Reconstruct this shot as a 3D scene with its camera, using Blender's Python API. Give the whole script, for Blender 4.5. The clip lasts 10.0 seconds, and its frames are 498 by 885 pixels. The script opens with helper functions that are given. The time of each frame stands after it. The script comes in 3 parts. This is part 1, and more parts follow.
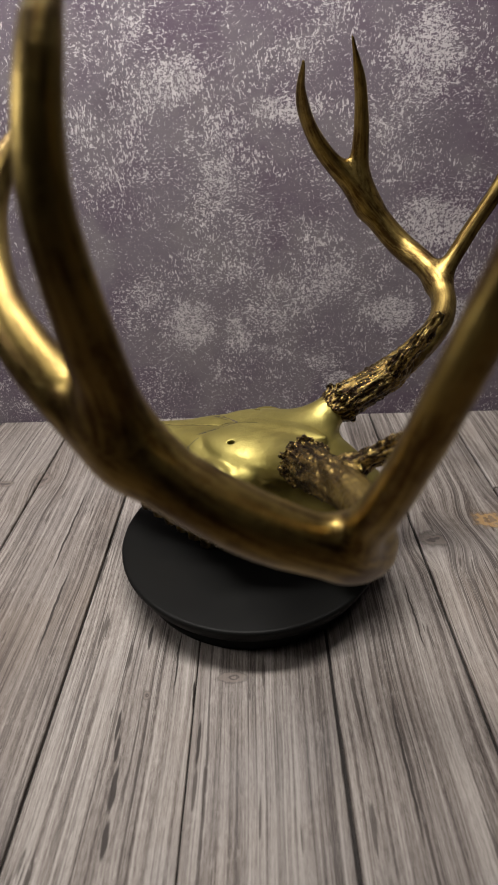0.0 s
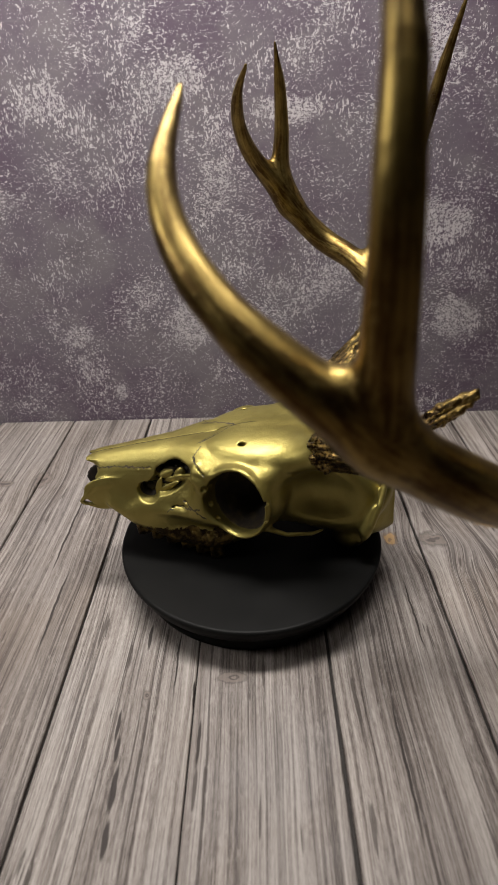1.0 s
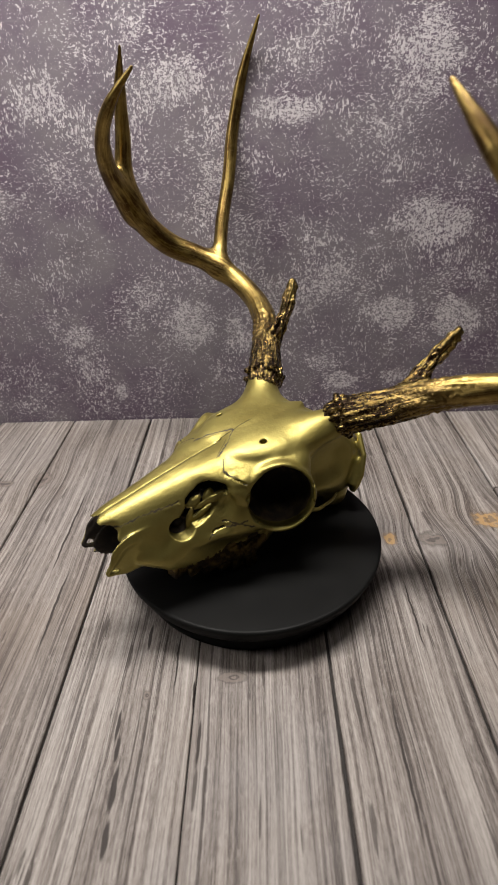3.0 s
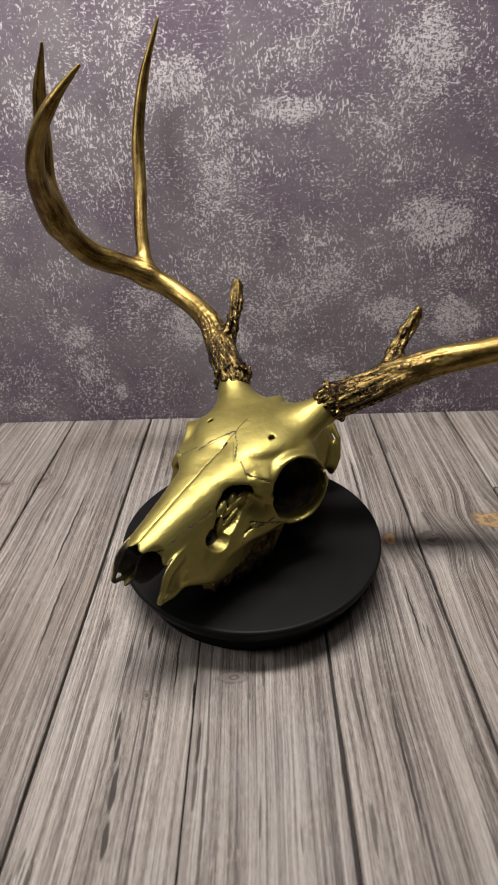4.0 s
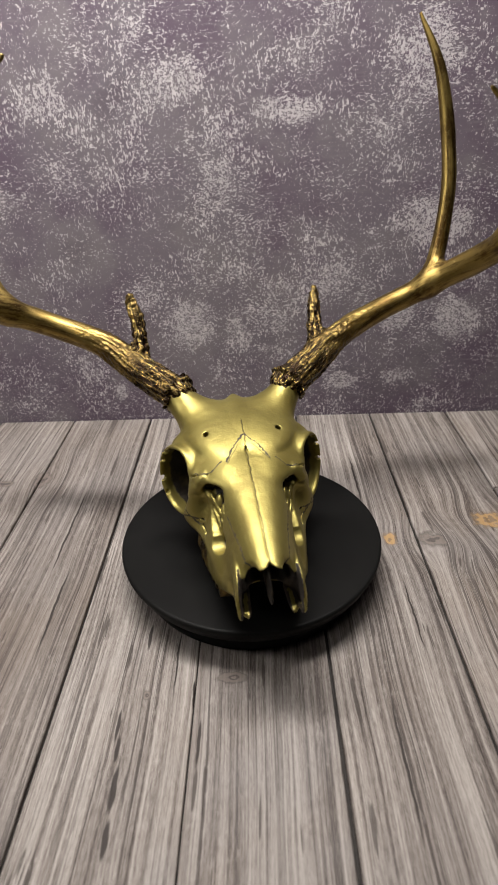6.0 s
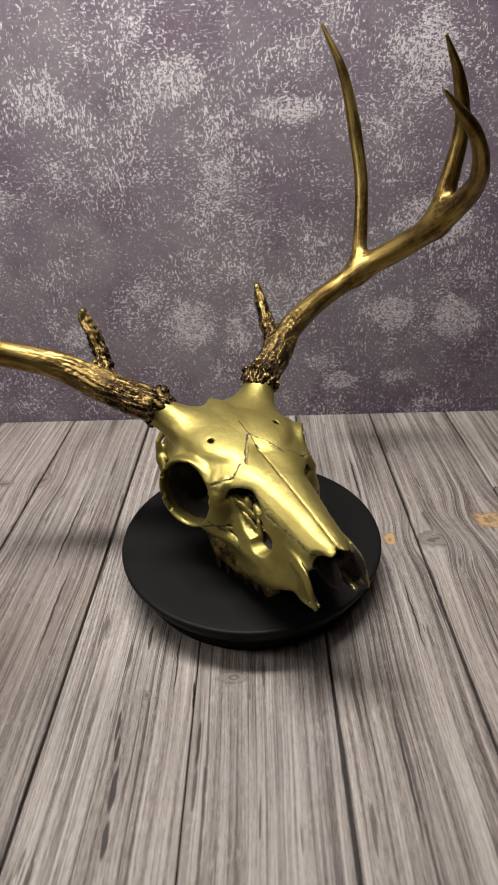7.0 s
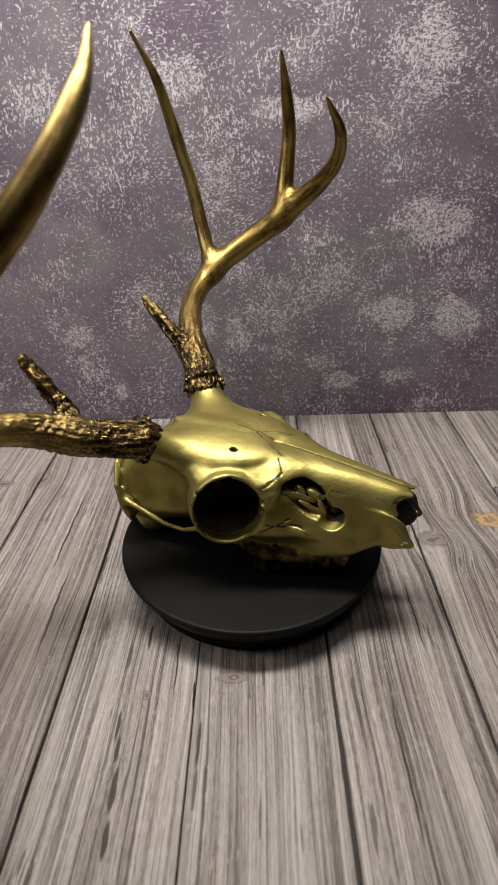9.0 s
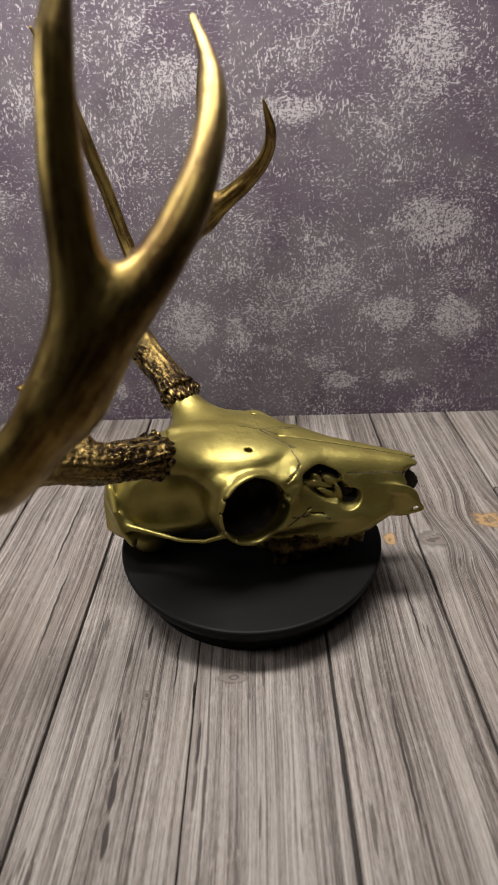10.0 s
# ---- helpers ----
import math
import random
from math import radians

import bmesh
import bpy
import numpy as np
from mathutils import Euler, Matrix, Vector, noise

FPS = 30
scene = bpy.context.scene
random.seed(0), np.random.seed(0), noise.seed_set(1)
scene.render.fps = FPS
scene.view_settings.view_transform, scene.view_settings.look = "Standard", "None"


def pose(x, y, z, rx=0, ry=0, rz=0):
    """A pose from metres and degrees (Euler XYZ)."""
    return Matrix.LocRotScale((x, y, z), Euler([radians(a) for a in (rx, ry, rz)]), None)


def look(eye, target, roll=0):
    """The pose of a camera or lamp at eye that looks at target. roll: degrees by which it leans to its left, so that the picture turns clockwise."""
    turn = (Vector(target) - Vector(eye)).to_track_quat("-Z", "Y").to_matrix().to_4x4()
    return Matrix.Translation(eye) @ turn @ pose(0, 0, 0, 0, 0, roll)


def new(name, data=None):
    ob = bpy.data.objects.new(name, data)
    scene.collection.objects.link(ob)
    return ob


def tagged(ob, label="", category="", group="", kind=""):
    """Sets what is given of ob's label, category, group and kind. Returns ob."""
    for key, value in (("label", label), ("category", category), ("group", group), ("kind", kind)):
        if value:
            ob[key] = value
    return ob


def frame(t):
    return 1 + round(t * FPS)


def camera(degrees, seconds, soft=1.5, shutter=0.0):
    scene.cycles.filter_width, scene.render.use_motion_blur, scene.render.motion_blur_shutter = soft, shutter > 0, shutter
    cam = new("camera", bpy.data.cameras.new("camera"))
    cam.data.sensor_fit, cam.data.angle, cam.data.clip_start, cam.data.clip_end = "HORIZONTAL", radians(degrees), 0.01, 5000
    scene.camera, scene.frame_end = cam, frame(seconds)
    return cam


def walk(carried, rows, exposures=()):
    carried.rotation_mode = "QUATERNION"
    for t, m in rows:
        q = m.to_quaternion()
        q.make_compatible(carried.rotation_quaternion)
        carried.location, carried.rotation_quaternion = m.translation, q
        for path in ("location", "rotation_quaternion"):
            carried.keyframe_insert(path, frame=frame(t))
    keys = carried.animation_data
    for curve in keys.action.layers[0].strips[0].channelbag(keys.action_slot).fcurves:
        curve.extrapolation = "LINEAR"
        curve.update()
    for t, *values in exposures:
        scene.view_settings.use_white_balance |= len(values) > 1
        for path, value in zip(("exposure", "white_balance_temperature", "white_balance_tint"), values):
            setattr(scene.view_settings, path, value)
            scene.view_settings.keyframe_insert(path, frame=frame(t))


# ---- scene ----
cam = camera(48.1, 10.0, soft=1.4)
EYE = pose(0.0108, -0.3585, 0.3287, 59.453, 1.868, 0.460)
walk(cam, [(0.0, EYE), (10.0, EYE)],
     exposures=((0.0, -0.27), (1.0, -0.19), (2.5, -0.08), (4.0, -0.06), (7.5, 0.0), (9.0, -0.03), (10.0, -0.09)))
cam.data.dof.use_dof = True
cam.data.dof.focus_distance = 0.47
cam.data.dof.aperture_fstop = 15.0

# ---- light -------------------------------------------------------------
world = bpy.data.worlds.new("room_dark")
world.use_nodes = True
world.node_tree.nodes["Background"].inputs[0].default_value = (0.02, 0.018, 0.017, 1)
world.node_tree.nodes["Background"].inputs[1].default_value = 1.0
scene.world = world


def area_lamp(name, at, to, size, watts, color):
    lamp = bpy.data.lights.new(name, "AREA")
    lamp.shape, lamp.size, lamp.energy, lamp.color = "DISK", size, watts, color
    ob = new(name, lamp)
    ob.matrix_world = look(at, to)
    return ob


# a long bar lamp hung over the table, a weak lamp low beside it, and a soft fill added at the ceiling
bar = area_lamp("lamp_bar", (-0.11, 0.080, 0.92), (-0.11, 0.080, 0.0), 0.66, 14.2, (1.0, 0.952, 0.905))
bar.data.shape, bar.data.size_y = "RECTANGLE", 0.12
bar.matrix_world = pose(-0.11, 0.080, 0.92)
area_lamp("lamp_side", (-0.74, -0.22, 0.66), (0.0, 0.08, 0.12), 0.20, 2.3, (1.0, 0.952, 0.905))
area_lamp("lamp_fill", (0.1, -0.7, 2.38), (0.1, -0.2, 0.0), 0.9, 8.0, (1.0, 0.93, 0.86))

# ---- materials ---------------------------------------------------------


class Nodes:
    """A node material with short calls for the common nodes."""

    def __init__(self, name, rough=0.5, metal=0.0):
        self.mat = bpy.data.materials.new(name)
        self.mat.use_nodes = True
        self.t = self.mat.node_tree
        self.bsdf = self.t.nodes["Principled BSDF"]
        self.bsdf.inputs["Roughness"].default_value = rough
        self.bsdf.inputs["Metallic"].default_value = metal

    def put(self, sock, value):
        if isinstance(value, bpy.types.NodeSocket):
            self.t.links.new(value, sock)
        elif value is not None:
            sock.default_value = value

    def add(self, kind, **inputs):
        n = self.t.nodes.new(kind)
        for k, v in inputs.items():
            self.put(n.inputs[k.replace("_", " ")], v)
        return n

    def math(self, op, a, b=None, c=None, clamp=False):
        n = self.t.nodes.new("ShaderNodeMath")
        n.operation, n.use_clamp = op, clamp
        for s, v in zip(n.inputs, (a, b, c)):
            self.put(s, v)
        return n.outputs[0]

    def vmath(self, op, a, b=None, out=0):
        n = self.t.nodes.new("ShaderNodeVectorMath")
        n.operation = op
        self.put(n.inputs[0], a)
        self.put(n.inputs[1], b)
        return n.outputs[out]

    def noise(self, vec, scale, detail=4.0, rough=0.55, out=0):
        n = self.add("ShaderNodeTexNoise", Vector=vec, Scale=scale, Detail=detail, Roughness=rough)
        return n.outputs[out]

    def ramp(self, fac, *stops):
        n = self.t.nodes.new("ShaderNodeValToRGB")
        e = n.color_ramp.elements
        while len(e) < len(stops):
            e.new(0.5)
        for el, (pos, col) in zip(e, stops):
            el.position = pos
            el.color = (*col, 1) if isinstance(col, tuple) else (col, col, col, 1)
        self.put(n.inputs[0], fac)
        return n.outputs[0]

    def step(self, v, lo, hi):
        n = self.t.nodes.new("ShaderNodeMapRange")
        n.interpolation_type = "SMOOTHSTEP"
        for s, x in zip(n.inputs, (v, lo, hi, 0.0, 1.0)):
            self.put(s, x)
        return n.outputs[0]

    def mix(self, fac, a, b, blend="MIX"):
        n = self.t.nodes.new("ShaderNodeMix")
        n.data_type, n.blend_type = "RGBA", blend
        self.put(n.inputs[0], fac)
        for i, v in ((6, a), (7, b)):
            self.put(n.inputs[i], (*v, 1) if isinstance(v, tuple) else v)
        return n.outputs[2]

    def coords(self, which="Object"):
        return self.t.nodes.new("ShaderNodeTexCoord").outputs[which]

    def bump(self, height, strength, dist):
        n = self.add("ShaderNodeBump", Height=height)
        n.inputs["Strength"].default_value = strength
        n.inputs["Distance"].default_value = dist
        self.put(self.bsdf.inputs["Normal"], n.outputs[0])

    def color(self, v):
        self.put(self.bsdf.inputs["Base Color"], (*v, 1) if isinstance(v, tuple) else v)


def spot(m, vec, at, size):
    """Distance from a point, in units of a stain's half sizes."""
    d = m.vmath("SUBTRACT", vec, at)
    d = m.vmath("DIVIDE", d, size)
    return m.vmath("LENGTH", d, out=1)


def gold_paint():
    m = Nodes("gold_paint", 0.4, 0.82)
    co = m.coords()
    big = m.noise(co, 22.0, 3)
    fine = m.noise(co, 900.0, 2)
    col = m.mix(m.step(big, 0.3, 0.7), (0.245, 0.202, 0.054), (0.358, 0.304, 0.092))
    # hairline seams between the bones, filled with dark wash
    sep = m.add("ShaderNodeSeparateXYZ", Vector=co)
    jit = m.math("MULTIPLY", m.math("SUBTRACT", m.noise(co, 120.0, 3), 0.5), 0.0035)
    x = m.math("ADD", m.math("ADD", sep.outputs[0], 0.004), jit)
    line = m.step(m.math("ABSOLUTE", x), 0.00075, 0.0002)
    line = m.math("MULTIPLY", line, m.step(sep.outputs[1], 0.010, 0.004))
    ax = m.math("ABSOLUTE", x)
    vee = m.math("ABSOLUTE", m.math("ADD", ax, m.math("MULTIPLY", m.math("ADD", sep.outputs[1], 0.012), 0.62)))
    vee = m.math("MULTIPLY", m.step(vee, 0.0008, 0.0002), m.math("MULTIPLY", m.step(ax, 0.0160, 0.0140), m.step(ax, 0.004, 0.006)))
    line = m.math("MULTIPLY", m.math("MAXIMUM", line, m.math("MULTIPLY", vee, 0.7)), m.step(sep.outputs[2], 0.070, 0.074))
    # brown wash left in patches low on the jaw and behind
    grime = m.math("MULTIPLY", m.step(m.noise(co, 46.0, 6, 0.68), 0.50, 0.74), 0.34)
    col = m.mix(grime, col, (0.17, 0.115, 0.030))
    col = m.mix(m.math("MULTIPLY", line, 0.75), col, (0.020, 0.014, 0.006))
    # painted shade of the deep hollows, and dark wash along the bone seams
    shade_wash = m.t.nodes.new("ShaderNodeAttribute")
    shade_wash.attribute_name = "shade_wash"
    b = m.step(m.math("ADD", shade_wash.outputs["Fac"], m.math("MULTIPLY", m.math("SUBTRACT", m.noise(co, 140.0, 3), 0.5), 0.5)), 0.35, 0.65)
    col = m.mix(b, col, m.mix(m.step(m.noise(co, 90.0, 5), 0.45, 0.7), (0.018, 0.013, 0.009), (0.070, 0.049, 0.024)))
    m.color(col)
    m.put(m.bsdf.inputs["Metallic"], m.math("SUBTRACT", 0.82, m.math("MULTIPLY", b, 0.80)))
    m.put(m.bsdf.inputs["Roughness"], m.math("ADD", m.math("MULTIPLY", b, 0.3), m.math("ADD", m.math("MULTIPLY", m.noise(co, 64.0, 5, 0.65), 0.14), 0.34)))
    h = m.math("ADD", m.math("MULTIPLY", fine, 0.18), m.math("ADD", m.noise(co, 170.0, 5, 0.6), m.math("MULTIPLY", m.noise(co, 55.0, 3), 1.6)))
    m.bump(h, 0.28, 0.0013)
    return m.mat


def antler_paint():
    m = Nodes("antler_gold", 0.34, 0.95)
    co = m.coords()
    grain = m.t.nodes.new("ShaderNodeAttribute")
    grain.attribute_name = "grain"
    g = grain.outputs["Vector"]
    stretched = m.vmath("MULTIPLY", g, (1.0, 1.0, 0.12))
    ridges = m.noise(stretched, 380.0, 5, 0.6)
    pearls = m.noise(g, 520.0, 3, 0.6)
    # distance along the branch is the z of the grain vector
    sep = m.add("ShaderNodeSeparateXYZ", Vector=g)
    rough_zone = m.step(m.math("ADD", sep.outputs[2], m.math("MULTIPLY", m.noise(co, 30.0, 2), 0.05)), 0.125, 0.055)
    h = m.math("ADD", m.math("MULTIPLY", ridges, 0.7), m.math("MULTIPLY", pearls, 0.45))
    wash = m.math("MULTIPLY", m.step(h, 0.68, 0.54), rough_zone)
    streak = m.noise(m.vmath("MULTIPLY", g, (1.0, 1.0, 0.07)), 330.0, 5, 0.66)
    patch = m.math("ADD", m.math("MULTIPLY", m.noise(co, 38.0, 5, 0.62), 0.45), m.math("MULTIPLY", streak, 0.55))
    speck = m.noise(co, 420.0, 3, 0.6)
    base = m.mix(m.step(patch, 0.40, 0.60), (0.090, 0.052, 0.016), (0.34, 0.245, 0.076))
    base = m.mix(m.math("MULTIPLY", m.step(speck, 0.55, 0.75), 0.40), base, (0.42, 0.33, 0.125))
    base = m.mix(m.math("MULTIPLY", rough_zone, 0.85), base, (0.38, 0.265, 0.092))
    m.color(m.mix(wash, base, (0.020, 0.011, 0.006)))
    rough = m.math("ADD", m.math("MULTIPLY", patch, 0.26), 0.25)
    m.put(m.bsdf.inputs["Roughness"], m.math("ADD", rough, m.math("MULTIPLY", rough_zone, -0.10)))
    plain = m.math("ADD", m.math("MULTIPLY", speck, 0.05), m.math("MULTIPLY", patch, 0.10))
    m.bump(m.math("ADD", m.math("MULTIPLY", h, rough_zone), plain), 0.75, 0.0035)
    return m.mat


def black_plastic():
    m = Nodes("black_plastic", 0.5)
    m.bsdf.inputs["Specular IOR Level"].default_value = 0.08
    co = m.coords()
    m.color(m.mix(m.noise(co, 30.0, 4), (0.0045, 0.0045, 0.0045), (0.0085, 0.0085, 0.008)))
    m.put(m.bsdf.inputs["Roughness"], m.math("ADD", m.math("MULTIPLY", m.noise(co, 60.0, 5), 0.2), 0.36))
    m.bump(m.noise(co, 1500.0, 2), 0.08, 0.0004)
    return m.mat


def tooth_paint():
    m = Nodes("tooth_gold", 0.4, 0.8)
    co = m.coords()
    m.color(m.mix(m.step(m.noise(co, 120.0, 5), 0.36, 0.60), (0.22, 0.15, 0.042), (0.035, 0.022, 0.009)))
    m.bump(m.noise(co, 350.0, 4), 0.5, 0.002)
    return m.mat


KNOTS = ((0.122, 0.025, 0.006, 0.009, 1), (0.217, 0.049, 0.014, 0.012, 1), (-0.224, 0.131, 0.010, 0.016, 0),
         (0.159, 0.023, 0.013, 0.010, 0), (-0.069, -0.127, 0.003, 0.004, 0), (-0.013, -0.114, 0.010, 0.005, 0),
         (-0.262, 0.125, 0.012, 0.006, 0), (0.235, -0.12, 0.010, 0.05, 0))
CRACKS = ((-0.0838, -0.148, 0.0013, 0.013), (-0.0812, -0.163, 0.0016, 0.010), (-0.0785, -0.186, 0.0022, 0.016), (-0.0772, -0.212, 0.0020, 0.012),
          (-0.0385, -0.126, 0.0010, 0.012), (-0.0322, -0.160, 0.0013, 0.018), (-0.0747, -0.079, 0.0016, 0.014),
          (-0.052, -0.10, 0.0008, 0.03), (0.106, 0.12, 0.0014, 0.05), (-0.17, 0.05, 0.0012, 0.07), (0.09, -0.17, 0.0010, 0.05), (0.122, -0.06, 0.0010, 0.04), (-0.155, -0.05, 0.0012, 0.05))


def weathered_wood():
    m = Nodes("weathered_wood", 0.6)
    m.bsdf.inputs["Specular IOR Level"].default_value = 0.25
    geo = m.t.nodes.new("ShaderNodeNewGeometry")
    p = geo.outputs["Position"]
    info = m.t.nodes.new("ShaderNodeObjectInfo")
    shift = m.math("MULTIPLY", info.outputs["Random"], 9.0)
    off = m.add("ShaderNodeCombineXYZ", X=shift, Y=shift, Z=shift).outputs[0]
    # slow sideways drift of the grain
    drift = m.math("MULTIPLY", m.math("SUBTRACT", m.noise(m.vmath("ADD", m.vmath("MULTIPLY", p, (1.0, 0.42, 1.0)), off), 8.0, 2), 0.5), 0.014)
    sep = m.add("ShaderNodeSeparateXYZ", Vector=p)
    x = m.math("ADD", sep.outputs[0], drift)
    for kx, ky, a, b, warm in KNOTS[:4]:
        d = spot(m, p, (kx, ky, 0.0), (a * 2.2, b * 3.0, 1.0))
        push = m.math("MULTIPLY", m.step(d, 1.6, 0.2), m.math("MULTIPLY", m.math("SUBTRACT", sep.outputs[0], kx), -0.55))
        x = m.math("ADD", x, push)
    q = m.add("ShaderNodeCombineXYZ", X=x, Y=sep.outputs[1], Z=0.0).outputs[0]
    q = m.vmath("ADD", q, off)
    lines = m.noise(m.vmath("MULTIPLY", q, (1.0, 0.011, 1.0)), 300.0, 6, 0.72)
    broad = m.noise(m.vmath("MULTIPLY", q, (1.0, 0.05, 1.0)), 60.0, 3, 0.5)
    blotch = m.noise(q, 9.0, 4, 0.6)
    fibre = m.noise(m.vmath("MULTIPLY", q, (1.0, 0.11, 1.0)), 1300.0, 3, 0.75)
    v = m.math("ADD", m.math("MULTIPLY", lines, 0.60), m.math("MULTIPLY", broad, 0.16))
    v = m.math("ADD", v, m.math("MULTIPLY", fibre, 0.24))
    col = m.ramp(v, (0.375, (0.040, 0.032, 0.029)), (0.44, (0.128, 0.107, 0.096)), (0.50, (0.238, 0.210, 0.192)), (0.60, (0.41, 0.376, 0.348)))
    col = m.mix(m.math("MULTIPLY", m.step(blotch, 0.42, 0.68), 0.25), col, (0.32, 0.305, 0.305))
    col = m.mix(m.math("MULTIPLY", m.step(m.noise(q, 5.0, 3), 0.5, 0.7), 0.3), col, (0.22, 0.17, 0.13))
    col = m.mix(m.math("MULTIPLY", info.outputs["Random"], 0.42), col, m.mix(1.0, col, (0.62, 0.58, 0.55), "MULTIPLY"))
    stain = m.step(m.noise(m.vmath("MULTIPLY", q, (1.0, 0.22, 1.0)), 17.0, 5, 0.65), 0.50, 0.72)
    col = m.mix(m.math("MULTIPLY", stain, 0.50), col, (0.115, 0.092, 0.080))
    # long hairline checks, crowded in some strips of a board
    crowd = m.step(m.noise(m.vmath("MULTIPLY", q, (1.0, 0.10, 1.0)), 34.0, 3, 0.6), 0.40, 0.60)
    thin = m.step(m.noise(m.vmath("MULTIPLY", q, (1.0, 0.0055, 1.0)), 480.0, 4, 0.65), 0.54, 0.585)
    thin = m.math("MULTIPLY", thin, crowd)
    col = m.mix(m.math("MULTIPLY", thin, 0.74), col, (0.040, 0.032, 0.029))
    hair = m.step(m.noise(m.vmath("MULTIPLY", q, (1.0, 0.009, 1.0)), 900.0, 2, 0.5), 0.60, 0.66)
    col = m.mix(m.math("MULTIPLY", hair, 0.38), col, (0.060, 0.049, 0.044))
    split = m.step(m.noise(m.vmath("MULTIPLY", q, (1.0, 0.07, 1.0)), 210.0, 2, 0.5), 0.66, 0.70)
    col = m.mix(m.math("MULTIPLY", split, 0.75), col, (0.050, 0.041, 0.036))
    pale = m.step(m.noise(m.vmath("MULTIPLY", q, (1.0, 0.3, 1.0)), 260.0, 5, 0.7), 0.56, 0.72)
    col = m.mix(m.math("MULTIPLY", pale, 0.35), col, (0.44, 0.406, 0.375))
    # knots and drying cracks
    for kx, ky, a, b, warm in KNOTS:
        d = spot(m, p, (kx, ky, 0.0), (a, b, 1.0))
        d = m.math("ADD", d, m.math("MULTIPLY", m.math("SUBTRACT", m.noise(p, 110.0, 4), 0.5), 1.5))
        rings = m.step(m.math("ADD", m.math("SINE", m.math("MULTIPLY", d, 8.5)), m.math("MULTIPLY", m.math("SUBTRACT", lines, 0.5), 5.0)), -0.5, 0.9)
        tone, edge = ((0.46, 0.28, 0.11), (0.22, 0.14, 0.07)) if warm else ((0.17, 0.140, 0.125), (0.050, 0.041, 0.036))
        col = m.mix(m.math("MULTIPLY", m.step(d, 1.25, 0.55), 0.78), col, m.mix(rings, tone, edge))
    cut = None
    for kx, ky, a, b in CRACKS:
        d = spot(m, m.vmath("ADD", p, m.add("ShaderNodeCombineXYZ", X=m.math("MULTIPLY", m.noise(p, 60.0, 2), 0.003)).outputs[0]),
                 (kx + 0.0015, ky, 0.0), (a, b, 1.0))
        k = m.step(d, 1.0, 0.6)
        cut = k if cut is None else m.math("MAXIMUM", cut, k)
    col = m.mix(m.math("MULTIPLY", cut, 0.92), col, (0.030, 0.024, 0.022))
    m.color(col)
    m.put(m.bsdf.inputs["Roughness"], m.math("ADD", m.math("MULTIPLY", lines, 0.25), 0.58))
    m.bump(m.math("SUBTRACT", v, m.math("MULTIPLY", cut, 0.6)), 0.35, 0.0012)
    return m.mat


FROST = ((0.172, 0.378, 0.048, 0.040, 1.0), (0.052, 0.330, 0.052, 0.018, 1.0), (-0.075, 0.358, 0.058, 0.034, 0.8),
         (0.195, 0.225, 0.055, 0.042, 1.0), (-0.068, 0.122, 0.042, 0.040, 0.95), (0.166, 0.128, 0.046, 0.030, 0.95),
         (0.235, 0.118, 0.040, 0.034, 1.0), (0.112, 0.045, 0.034, 0.015, 0.95), (-0.190, 0.345, 0.034, 0.030, 0.8),
         (-0.160, 0.038, 0.012, 0.020, 1.0), (-0.140, 0.275, 0.045, 0.020, 0.6), (0.095, 0.175, 0.034, 0.036, 0.8),
         (-0.015, 0.105, 0.024, 0.038, 0.8), (0.010, 0.225, 0.045, 0.025, 0.6), (0.170, 0.050, 0.030, 0.015, 0.8),
         (-0.200, 0.110, 0.024, 0.030, 0.75))


